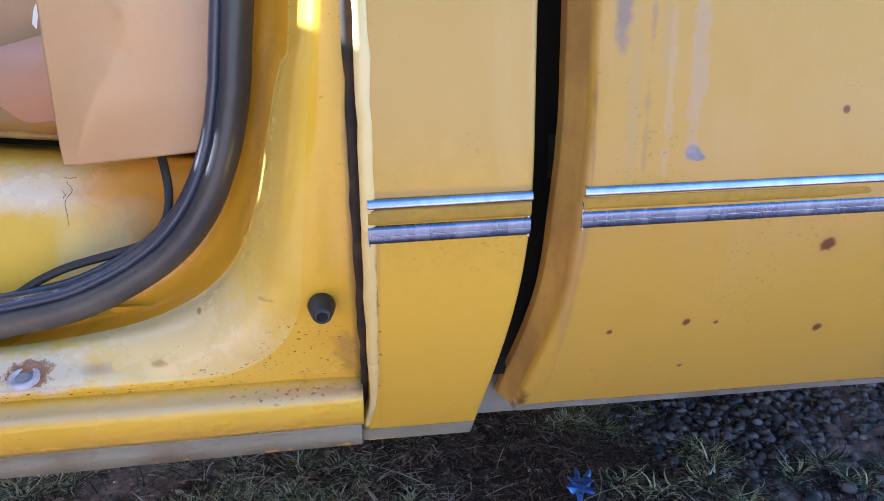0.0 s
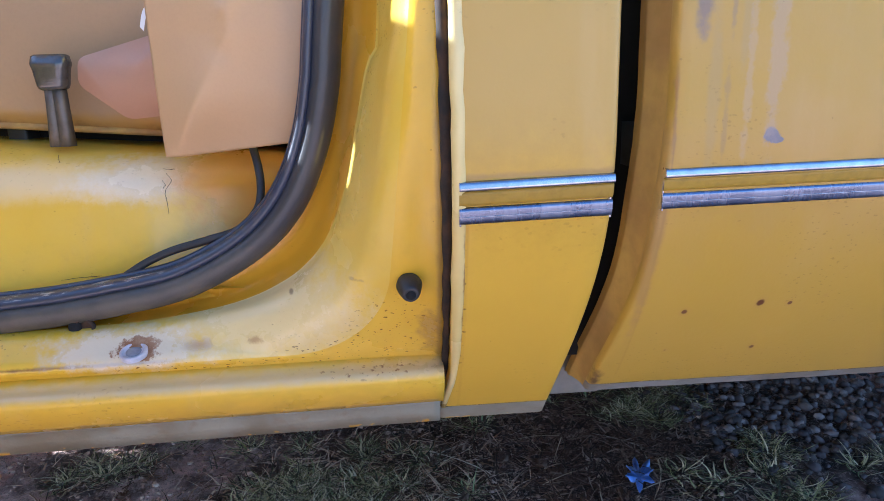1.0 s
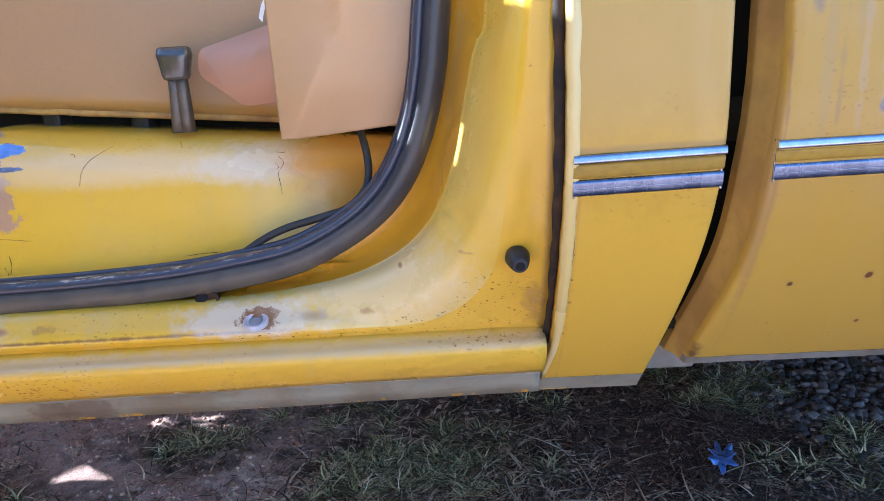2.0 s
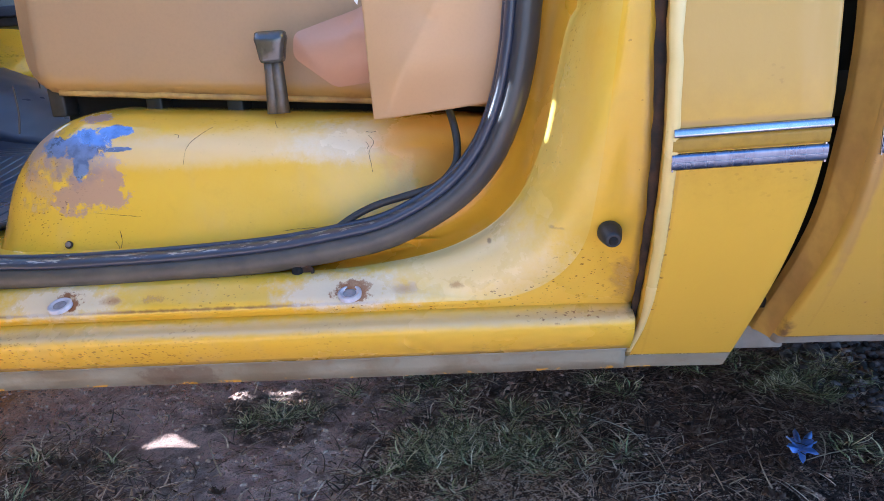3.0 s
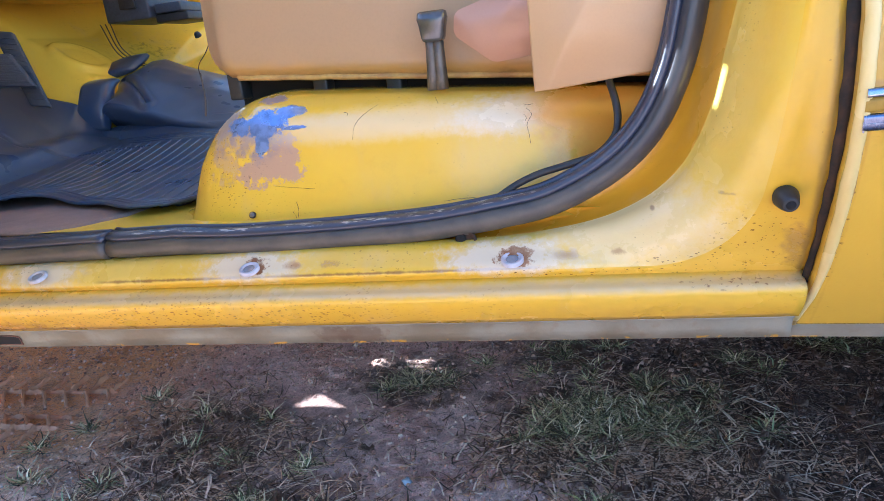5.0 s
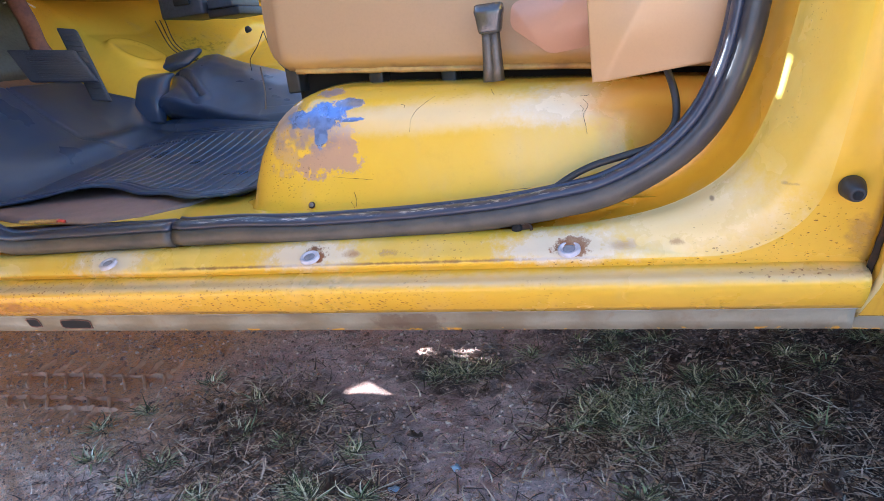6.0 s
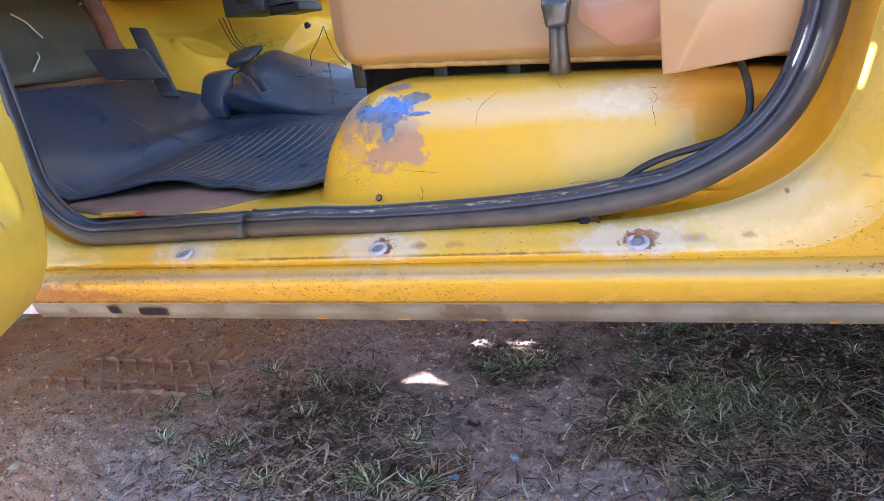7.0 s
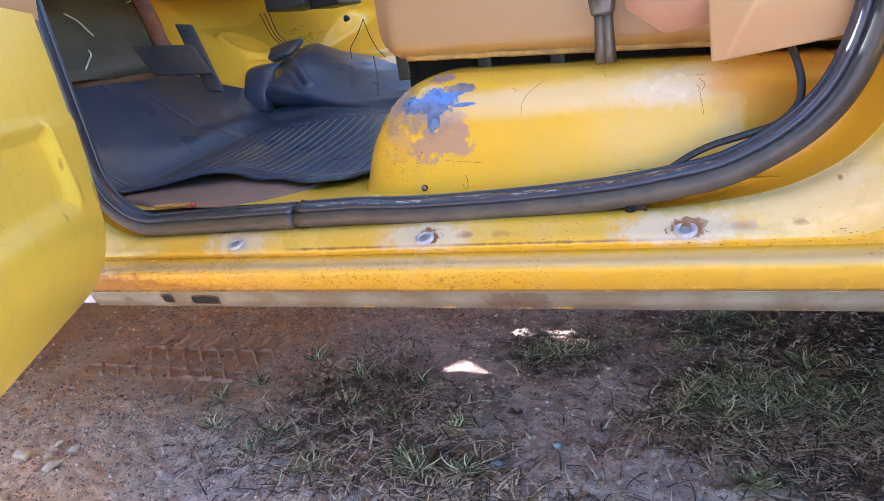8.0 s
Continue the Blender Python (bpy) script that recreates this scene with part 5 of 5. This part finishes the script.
scrap = [Vector((-0.865 + 0.006 * k, 0.056 - 0.0003 * k + 0.003 * noise.noise((k * 0.9, 0, 0)), 0.511 + 0.002 * noise.noise((k * 0.6, 3, 0)))) for k in range(16)]
tagged(mesh_object("foam_scrap", tube(scrap, [0.0032 + 0.0016 * noise.noise((k * 1.3, 5, 0)) for k in range(16)], 9), mat_foam), "crumbled yellow-brown foam scrap beside the felt underlay", "foam")
tagged(mesh_object("wire_end", tube([(-0.782, 0.050, 0.511), (-0.774, 0.047, 0.513), (-0.764, 0.047, 0.511)], 0.0024, 8), mat_red), "short red plastic wire end beside the felt", "wire")

# pedals
def pedal(name, at, w_axis, h_axis, words, arm, ribs):
    """A ribbed pad, given its middle and the two half axes of its face, on a bent arm."""
    w, h = Vector(w_axis), Vector(h_axis)
    m = Matrix((w.normalized(), h.normalized(), w.cross(h).normalized())).transposed().to_4x4()
    m.translation = at
    a, b = w.length, h.length
    p = part(name, box((-a, -b, -0.010), (a, b, 0.006), 0.005, m), mat_pedal, truck, words)
    for k in range(ribs):
        o = -b * 0.8 + b * 1.6 * k / (ribs - 1)
        part("rib", box((-a * 0.55, o - 0.0012, 0.0055), (a * 0.9, o + 0.0012, 0.0080), 0.0006, m), mat_pedal, p)
    if arm:
        part("arm", tube(spline([Vector(at) + Vector((-0.012, 0.030, -0.006))] + [Vector(q) for q in arm], 6), 0.019, 8, squash=0.5), mat_rusty, p, "rusty curved pedal arm")


pedal("brake_pedal", (-1.178, 0.499, 0.760), (0.068, 0.0255, -0.0085), (-0.022, 0.0, 0.037), "black ribbed brake pedal pad", [(-1.21, 0.51, 0.80), (-1.235, 0.52, 0.86), (-1.26, 0.52, 0.93), (-1.30, 0.53, 1.05)], 13)
pedal("accelerator_pedal", (-1.165, 0.575, 0.757), (0.020, 0.008, -0.004), (-0.034, 0.01, 0.085), "black ribbed accelerator pedal", [], 12)

# under-dash box and wires
ub = part("heater_box", box((-1.22, 0.95, 0.865), (-1.08, 1.14, 1.02), 0.006), mat_bracket, truck, "grey plastic box under the dashboard")
part("port", box((-1.165, 0.942, 0.895), (-1.115, 0.955, 0.945), 0.002), mat_black, ub, "dark port")
hb = part("hose_bracket", box((-1.08, 0.97, 0.852), (-0.98, 1.10, 0.875), 0.004), mat_black, truck, "black plastic bracket")
part("clip", box((-1.07, 0.96, 0.875), (-0.99, 1.10, 0.90), 0.004), mat_bracket, hb)
part("floor_bolt", turned([(0, 0.010), (0.006, 0.009), (0.012, 0.006), (0.013, 0.0)], (-0.98, 1.0, 0.808), (0, -0.6, 0.8), 12), mat_black, truck, "dark bolt head")
for k in range(3):
    part("wire", tube(spline([(-1.255 + 0.016 * k, 0.965, 0.868), (-1.214 + 0.010 * k, 0.955, 0.79 + 0.004 * k), (-1.165 + 0.012 * k, 0.965, 0.752), (-1.13 + 0.010 * k, 0.975, 0.745)], 8), 0.0014, 6), mat_wire, truck, "thin dark wire")
for pts in ([(-0.815, 0.80, 0.79), (-0.840, 0.80, 0.755), (-0.866, 0.80, 0.727), (-0.875, 0.81, 0.70)], [(-0.815, 0.80, 0.79), (-0.805, 0.80, 0.75), (-0.79, 0.80, 0.715), (-0.77, 0.80, 0.69)], [(-0.45, 0.165, 0.70), (-0.447, 0.160, 0.665), (-0.45, 0.157, 0.640)]):
    part("wire", tube(spline(pts, 8), 0.0011, 6), mat_wire, truck, "thin dark wire")

# ---- door ----
door_dir = Vector((0.59, -0.807, 0)).normalized()
door_in = Vector((0.807, 0.59, 0)).normalized()
hinge = Vector((-0.952, -0.057, 0))


def door_point(u, w, z):
    return hinge + door_dir * u + door_in * w + Vector((0, 0, z))


def door_rows():
    rows = []
    prof = spline([(0.0, 0.402), (0.012, 0.398), (0.03, 0.41), (0.058, 0.45), (0.076, 0.51), (0.080, 0.60), (0.078, 0.72), (0.072, 0.83)], 16)
    for k in range(161):
        u = 1.05 * (k / 160) ** 1.5
        e = math.sqrt(max(0.0, 1 - (1 - ease2(u, -0.002, 0.06)) ** 2))
        row = []
        for p in prof:
            w = p.x * (0.25 + 0.75 * e)
            edge = 0.137 + 0.30 * (p.y - 0.568)
            pocket = 0.013 * ease(u, edge, edge + 0.014) * (1 - ease(p.y, 0.664, 0.676)) * ease(p.y, 0.545, 0.585) - 0.004 * groove(u - edge + 0.002, 0.009) * ease(p.y, 0.55, 0.58) * (1 - ease(p.y, 0.67, 0.68)) + 0.004 * ease(p.y, 0.676, 0.69)
            row.append(door_point(u, w - pocket, p.y))
        rows.append(row)
    return rows


door = part("door", sheet(door_rows()), mat_door, truck, "open yellow door with pressed inner panel")
part("door_skin", sheet([[door_point(u, -0.02 * math.sin(math.pi * k / 8) , 0.402 + 0.8 * k / 8) for k in range(9)] for u in (0, 0.2, 0.5, 0.8, 1.05)]), mat_door, door)
part("trim_panel", sheet([[door_point(u, 0.072 - 0.012 * (k == 0), 0.825 + 0.38 * k / 5) for k in range(6)] for u in [0.004 + 0.1 * i for i in range(11)]]), mat_vinyl, door, "peach vinyl door trim")

# ---- rest of the truck, unseen, added to shade the cabin and the ground ----
part("roof", box((-0.75, -0.02, 1.72), (0.42, 1.75, 1.78), 0.02), mat_inner, truck)
part("cab_back", box((0.375, 0.06, 0.40), (0.40, 1.74, 1.15)), mat_inner, truck)
part("far_sill", box((-1.1, 1.72, 0.36), (0.37, 1.78, 0.52)), mat_inner, truck)
slot_d = (-1.02 - 0.216) / to_sun.x       # added slot in the unseen dashboard: a sliver of sun reaches seal and jamb
slot_a, slot_b = 0.000 + slot_d * to_sun.y, 0.021 + slot_d * to_sun.y
slot_z = 0.609 + slot_d * to_sun.z
# Height set so that the sun meets only the upper jamb.
dash_top = 0.735 + (-1.02 - 0.29) / to_sun.x * to_sun.z
for lo, hi in (((0.0, 0.98), (0.5, slot_z)), ((0.5, 1.03), (1.7, slot_z)), ((0.0, slot_z), (slot_a, dash_top)), ((slot_b, slot_z), (1.7, dash_top)), ((slot_a, slot_z + 0.054), (slot_b, dash_top))):
    part("dashboard", box((-1.05, lo[0], lo[1]), (-1.02, hi[0], hi[1])), mat_firewall, truck)
# Unseen block, added to keep the sun off the inner jamb.
part("dash_sun_block", box((-1.05, 0.20, dash_top), (-1.02, 0.70, dash_top + 0.12), 0.01), mat_firewall, truck)
part("hood", box((-2.3, -0.06, 0.95), (-1.12, 1.80, 1.0), 0.02), mat_inner, truck)
part("front_fender", box((-2.3, -0.09, 0.45), (-1.13, -0.06, 0.95)), mat_inner, truck)
part("far_fender", box((-2.3, 1.76, 0.45), (-1.1, 1.80, 0.95)), mat_inner, truck)
# Unseen bed floor, black so that less light bounces beneath it.
part("bed_floor", box((0.47, 0.0, 0.62), (2.7, 1.78, 0.66)), mat_black, truck)
part("bed_front", box((0.47, 0.1, 0.66), (0.50, 1.78, 1.15)), mat_inner, truck)
part("far_bed_side", box((0.47, 1.76, 0.40), (2.7, 1.80, 1.15)), mat_bed, truck)
# Unseen black panel, added to darken the soil below the bed.
part("far_shade_panel", box((0.05, 1.5, 0.0), (2.7, 1.54, 0.45)), mat_void, truck)
part("underfloor", box((-1.12, 0.07, 0.44), (0.37, 1.7, 0.475)), mat_under, truck)


# unseen added panel, pierced so that spots of sun reach the soil beneath
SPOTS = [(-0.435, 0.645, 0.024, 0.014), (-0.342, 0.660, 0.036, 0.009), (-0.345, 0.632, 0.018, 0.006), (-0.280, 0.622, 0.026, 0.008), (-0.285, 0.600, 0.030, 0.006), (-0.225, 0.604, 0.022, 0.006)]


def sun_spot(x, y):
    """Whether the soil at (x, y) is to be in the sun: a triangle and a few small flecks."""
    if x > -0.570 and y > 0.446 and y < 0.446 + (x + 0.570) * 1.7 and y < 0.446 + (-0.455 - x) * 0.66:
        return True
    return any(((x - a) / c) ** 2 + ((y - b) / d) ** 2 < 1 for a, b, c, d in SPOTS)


SCREEN_X = -2.12


def spot_screen():
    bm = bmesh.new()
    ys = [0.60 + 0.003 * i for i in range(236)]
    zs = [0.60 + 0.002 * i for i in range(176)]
    vs = [[bm.verts.new((SCREEN_X, y, z)) for z in zs] for y in ys]
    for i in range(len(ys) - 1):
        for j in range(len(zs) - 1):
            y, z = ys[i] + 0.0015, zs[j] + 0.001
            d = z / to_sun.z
            if not sun_spot(SCREEN_X - d * to_sun.x, y - d * to_sun.y):
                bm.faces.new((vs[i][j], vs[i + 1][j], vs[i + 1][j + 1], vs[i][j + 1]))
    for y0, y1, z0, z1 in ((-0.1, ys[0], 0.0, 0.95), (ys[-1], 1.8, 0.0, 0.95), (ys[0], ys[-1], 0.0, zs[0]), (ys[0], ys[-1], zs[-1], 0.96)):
        bm.faces.new([bm.verts.new((SCREEN_X, y, z)) for y, z in ((y0, z0), (y1, z0), (y1, z1), (y0, z1))])
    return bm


part("sun_spot_screen", spot_screen(), mat_under, truck)

# ---- what lies on the ground ----
def blades(count, centres, length, width, lift, curl, seed, mat, name, label, radial=False):
    """Many thin bent blades. lift: how steeply they leave the ground; curl: how much they bend sideways."""
    r = random.Random(seed)
    verts, faces = [], []
    total = sum(c[4] for c in centres)
    for cx, cy, sx, sy, weight in centres:
        for _ in range(int(count * weight / total)):
            x, y = r.gauss(cx, sx), r.gauss(cy, sy)
            if not (-2.0 < x < 2.0 and -0.5 < y < 1.2) or (abs(x + 0.515) < 0.10 and abs(y - 0.455) < 0.06) or (abs(x + 0.34) < 0.14 and abs(y - 0.63) < 0.035 and r.random() < 0.7):
                continue
            a, l, w = r.uniform(0, 2 * math.pi), r.uniform(*length), r.uniform(*width)
            up, turn = r.uniform(*lift), r.uniform(-curl, curl)
            if radial:
                a = math.atan2(y - cy, x - cx) + r.gauss(0, 0.9)
                far = math.hypot((x - cx) / sx, (y - cy) / sy)
                up, l = max(0.1, lift[1] - 0.35 * far + r.gauss(0, 0.25)), l * r.uniform(0.6, 1.15)
            p = Vector((x, y, ground_height(x, y) + r.uniform(-0.001, 0.006)))
            base, steps = len(verts), 5
            for k in range(steps + 1):
                t = k / steps
                side = Vector((-math.sin(a), math.cos(a), 0)) * w * (1 - 0.85 * t)
                verts += [tuple(p - side), tuple(p + side)]
                p = p + Vector((math.cos(a) * math.cos(up), math.sin(a) * math.cos(up), math.sin(up))) * (l / steps)
                a += turn / steps
                up -= (0.5 + 0.6 * r.random()) * 2.2 * max(0.25, up) / steps
            for k in range(steps):
                b = base + 2 * k
                faces.append((b, b + 1, b + 3, b + 2))
    me = bpy.data.meshes.new(name)
    me.from_pydata(verts, [], faces)
    me.materials.append(mat)
    return tagged(new(name, me), label, "grass", kind="stuff")


TUFTS = [(-0.96, 0.134, 1), (-1.04, 0.232, 1), (-0.98, 0.308, 0.9), (-0.915, 0.452, 0.8), (-0.754, 0.391, 1), (-0.594, 0.385, 1), (-0.608, 0.249, 1.2), (-0.805, 0.133, 1), (-0.71, 0.262, 0.9), (-0.452, 0.24, 0.9),
         (-0.514, 0.123, 2.4), (-0.473, 0.099, 2.2), (-0.384, 0.115, 1.4), (-0.668, 0.056, 0.9), (-0.82, 0.073, 0.8), (-0.382, 0.53, 1.6), (-0.31, 0.535, 1.9), (-0.27, 0.57, 1.3), (-0.19, 0.646, 0.9), (-0.345, 0.565, 1.3)]
tr = random.Random(77)
tufts = [(x, y, tr.uniform(0.008, 0.017), tr.uniform(0.007, 0.013), w) for x, y, w in TUFTS]
CLUMPS = [(0.06, 0.46, 0.06, 0.07, 26), (0.16, 0.44, 0.07, 0.05, 20), (0.0, 0.40, 0.04, 0.05, 8), (0.26, 0.43, 0.06, 0.05, 9), (0.04, 0.68, 0.10, 0.04, 7), (0.38, 0.74, 0.09, 0.05, 5), (0.66, 0.74, 0.12, 0.05, 12), (0.90, 0.38, 0.09, 0.04, 8), (1.12, 0.38, 0.12, 0.05, 9), (0.82, 0.66, 0.05, 0.05, 8), (0.72, 0.62, 0.06, 0.05, 8), (0.98, 0.47, 0.08, 0.05, 6)]
for cx, cy, sx, sy, many in CLUMPS:
    for _ in range(many):
        tufts.append((tr.gauss(cx, sx), tr.gauss(cy, sy), tr.uniform(0.007, 0.016), tr.uniform(0.006, 0.013), tr.uniform(0.3, 1.5)))
dry = [(0.24, 0.30, 0.16, 0.07, 9), (0.02, 0.30, 0.10, 0.04, 3), (-0.64, 0.28, 0.14, 0.12, 6), (-0.42, 0.09, 0.18, 0.06, 4), (-0.75, 0.08, 0.12, 0.07, 3), (0.0, 0.70, 0.25, 0.08, 1.2), (-0.74, 0.42, 0.10, 0.08, 1.5), (0.3, 0.20, 0.16, 0.06, 2.0), (-0.33, 0.55, 0.06, 0.05, 0.8), (0.16, 0.44, 0.13, 0.09, 9), (0.15, 0.33, 0.12, 0.04, 5)]
blades(11500, tufts, (0.016, 0.062), (0.0008, 0.0022), (0.10, 1.05), 2.8, 11, mat_grass, "grass", "thin grey-green grass tufts on the soil", True)
blades(11500, dry, (0.012, 0.070), (0.0007, 0.0022), (0.0, 0.38), 0.8, 12, mat_straw, "dry_straw", "dry straw and dead grass lying on the soil")
blades(5600, [(0.48, 0.5, 0.17, 0.17, 7), (0.68, 0.5, 0.10, 0.12, 6)], (0.012, 0.075), (0.0007, 0.0022), (0.0, 0.35), 0.8, 14, mat_shaded_thatch, "dead_grass", "matted brown dead grass and rotting straw, darkened for shade under the bed")
# a few long pale stalks
blades(70, [(0.24, 0.40, 0.16, 0.10, 5), (0.55, 0.45, 0.12, 0.10, 4), (-0.6, 0.2, 0.2, 0.1, 3), (0.25, 0.27, 0.10, 0.05, 2)], (0.08, 0.17), (0.0010, 0.0022), (0.05, 0.25), 0.7, 13, mat_stalk, "dry_stalks", "long pale dry stalks lying on the grass")


def stones(spots, size, seed, name, label, mat, sub=1, rough=0.45):
    r = random.Random(seed)
    unit = bmesh.new()
    bmesh.ops.create_icosphere(unit, subdivisions=sub, radius=1)
    uv = [v.co.copy() for v in unit.verts]
    uf = [[v.index for v in f.verts] for f in unit.faces]
    unit.free()
    verts, faces = [], []
    for x, y in spots:
        s = r.uniform(*size) * r.uniform(0.7, 1.2)
        m = Euler((r.uniform(0, 0.5), r.uniform(0, 0.5), r.uniform(0, 6.3))).to_matrix()
        k = (r.uniform(0.8, 1.4), r.uniform(0.7, 1.1), r.uniform(0.5, 0.8))
        seedv = r.uniform(0, 99)
        base = len(verts)
        z = ground_height(x, y) + s * 0.25
        for c in uv:
            f = 1 + rough * noise.noise(c * 1.1 + Vector((seedv, 0, 0))) + 0.12 * noise.noise(c * 3.1 + Vector((seedv, 5, 0)))
            q = m @ Vector((c.x * k[0], c.y * k[1], c.z * k[2])) * s * f
            verts.append((x + q.x, y + q.y, z + q.z))
        faces += [tuple(base + i for i in f) for f in uf]
    me = bpy.data.meshes.new(name)
    me.from_pydata(verts, [], faces)
    me.shade_smooth()
    me.materials.append(mat)
    return new(name, me)


g = random.Random(21)
bed_spots = []
while len(bed_spots) < 5200:
    x, y = g.uniform(0.62, 2.2), g.uniform(0.2, 1.4)
    edge = 0.86 - 0.35 * (y - 0.45) + 0.06 * noise.noise((x * 6, y * 6, 0))
    if x > edge and (y > 0.47 or g.random() < 0.30):
        bed_spots.append((x, y))
tagged(stones(bed_spots, (0.0060, 0.0135), 5, "gravel", "", mat_gravel, 1, 0.3), "grey rounded gravel stones beside the soil", "gravel", kind="stuff")
pebble_spots = [(g.uniform(-1.9, 0.9), g.uniform(-0.3, 1.0)) for _ in range(400)] + [(g.gauss(-0.95, 0.4), g.gauss(0.06, 0.12)) for _ in range(900)]
tagged(stones(pebble_spots, (0.001, 0.0036), 6, "pebbles", "", mat_pebble, 1), "small pebbles scattered on the soil", "pebbles", kind="stuff")
clod_spots = [(g.uniform(-1.9, 0.95), g.uniform(-0.3, 1.0)) for _ in range(15000)]
clod_spots = [p for p in clod_spots if not (-1.7 < p[0] < -1.02 and 0.25 < p[1] < 0.56) or g.random() < 0.3]
clod_spots = [p for p in clod_spots if abs(p[0] + 0.515) > 0.08 or abs(p[1] - 0.455) > 0.05]
tagged(stones(clod_spots, (0.0010, 0.0056), 7, "soil_clods", "", mat_clod, 1), "loose crumbs and clods of brown soil", "soil", kind="stuff")
for i, (x, y, s) in enumerate(((-1.352, -0.038, 0.016), (-1.306, 0.016, 0.014), (-1.245, 0.01, 0.016), (-1.236, -0.05, 0.017), (-1.29, -0.02, 0.011), (-0.342, 0.155, 0.012), (-0.246, 0.215, 0.010))):
    tagged(stones([(x, y)], (s, s), 40 + i, "stone", "", mat_blue_stone if x > -0.5 else mat_stone, 2, 0.7), "bluish stone half sunk in the soil" if x > -0.5 else "pale beige stone half sunk in the soil", "stone", group="loose stones")


def leaf(x, y, size, turn, lobes, mat, name, label, seed):
    r = random.Random(seed)
    n = 48
    bm = bmesh.new()
    c = bm.verts.new((0, 0, 0.004))
    ring_v = []
    for k in range(n):
        a = 2 * math.pi * k / n
        rad = size * (0.55 + 0.45 * abs(math.cos(a)) ) * (1 - lobes * (0.62 + 0.2 * math.sin(2 * a + seed)) * (0.5 + 0.5 * math.cos(7 * a + 0.4 + 0.5 * math.sin(a + seed))) ** 0.7)
        ring_v.append(bm.verts.new((rad * math.cos(a), rad * 0.7 * math.sin(a), 0.006 + 0.012 * r.random() * rad / size + 0.25 * rad * abs(math.sin(a)) ** 2)))
    for k in range(n):
        bm.faces.new((c, ring_v[k], ring_v[(k + 1) % n]))
    bmesh.ops.transform(bm, matrix=pose(x, y, ground_height(x, y) + 0.002, 0, 0, turn), verts=bm.verts)
    ob = tagged(mesh_object(name, bm, mat), label, "leaf", group="fallen leaves")
    thick(ob, 0.0006)
    return ob


leaf(0.660, 0.408, 0.054, 70, 0.75, mat_sky_leaf, "fallen_leaf", "lobed fallen leaf coloured blue by a painted sky reflection, on the soil", 1)
leaf(-0.453, 0.134, 0.030, 95, 0.2, mat_leaf, "fallen_leaf", "curled brown fallen leaf on the soil", 2)
lr = random.Random(8)
for k in range(110):
    leaf(lr.gauss(0.45, 0.3) if k < 80 else lr.uniform(-0.85, -0.58), lr.uniform(0.08, 0.8) if k < 80 else lr.uniform(0.08, 0.4), lr.uniform(0.008, 0.022), lr.uniform(0, 360), lr.uniform(0.1, 0.6), mat_leaf, "fallen_leaf", "small dry brown fallen leaf on the soil", 10 + k)
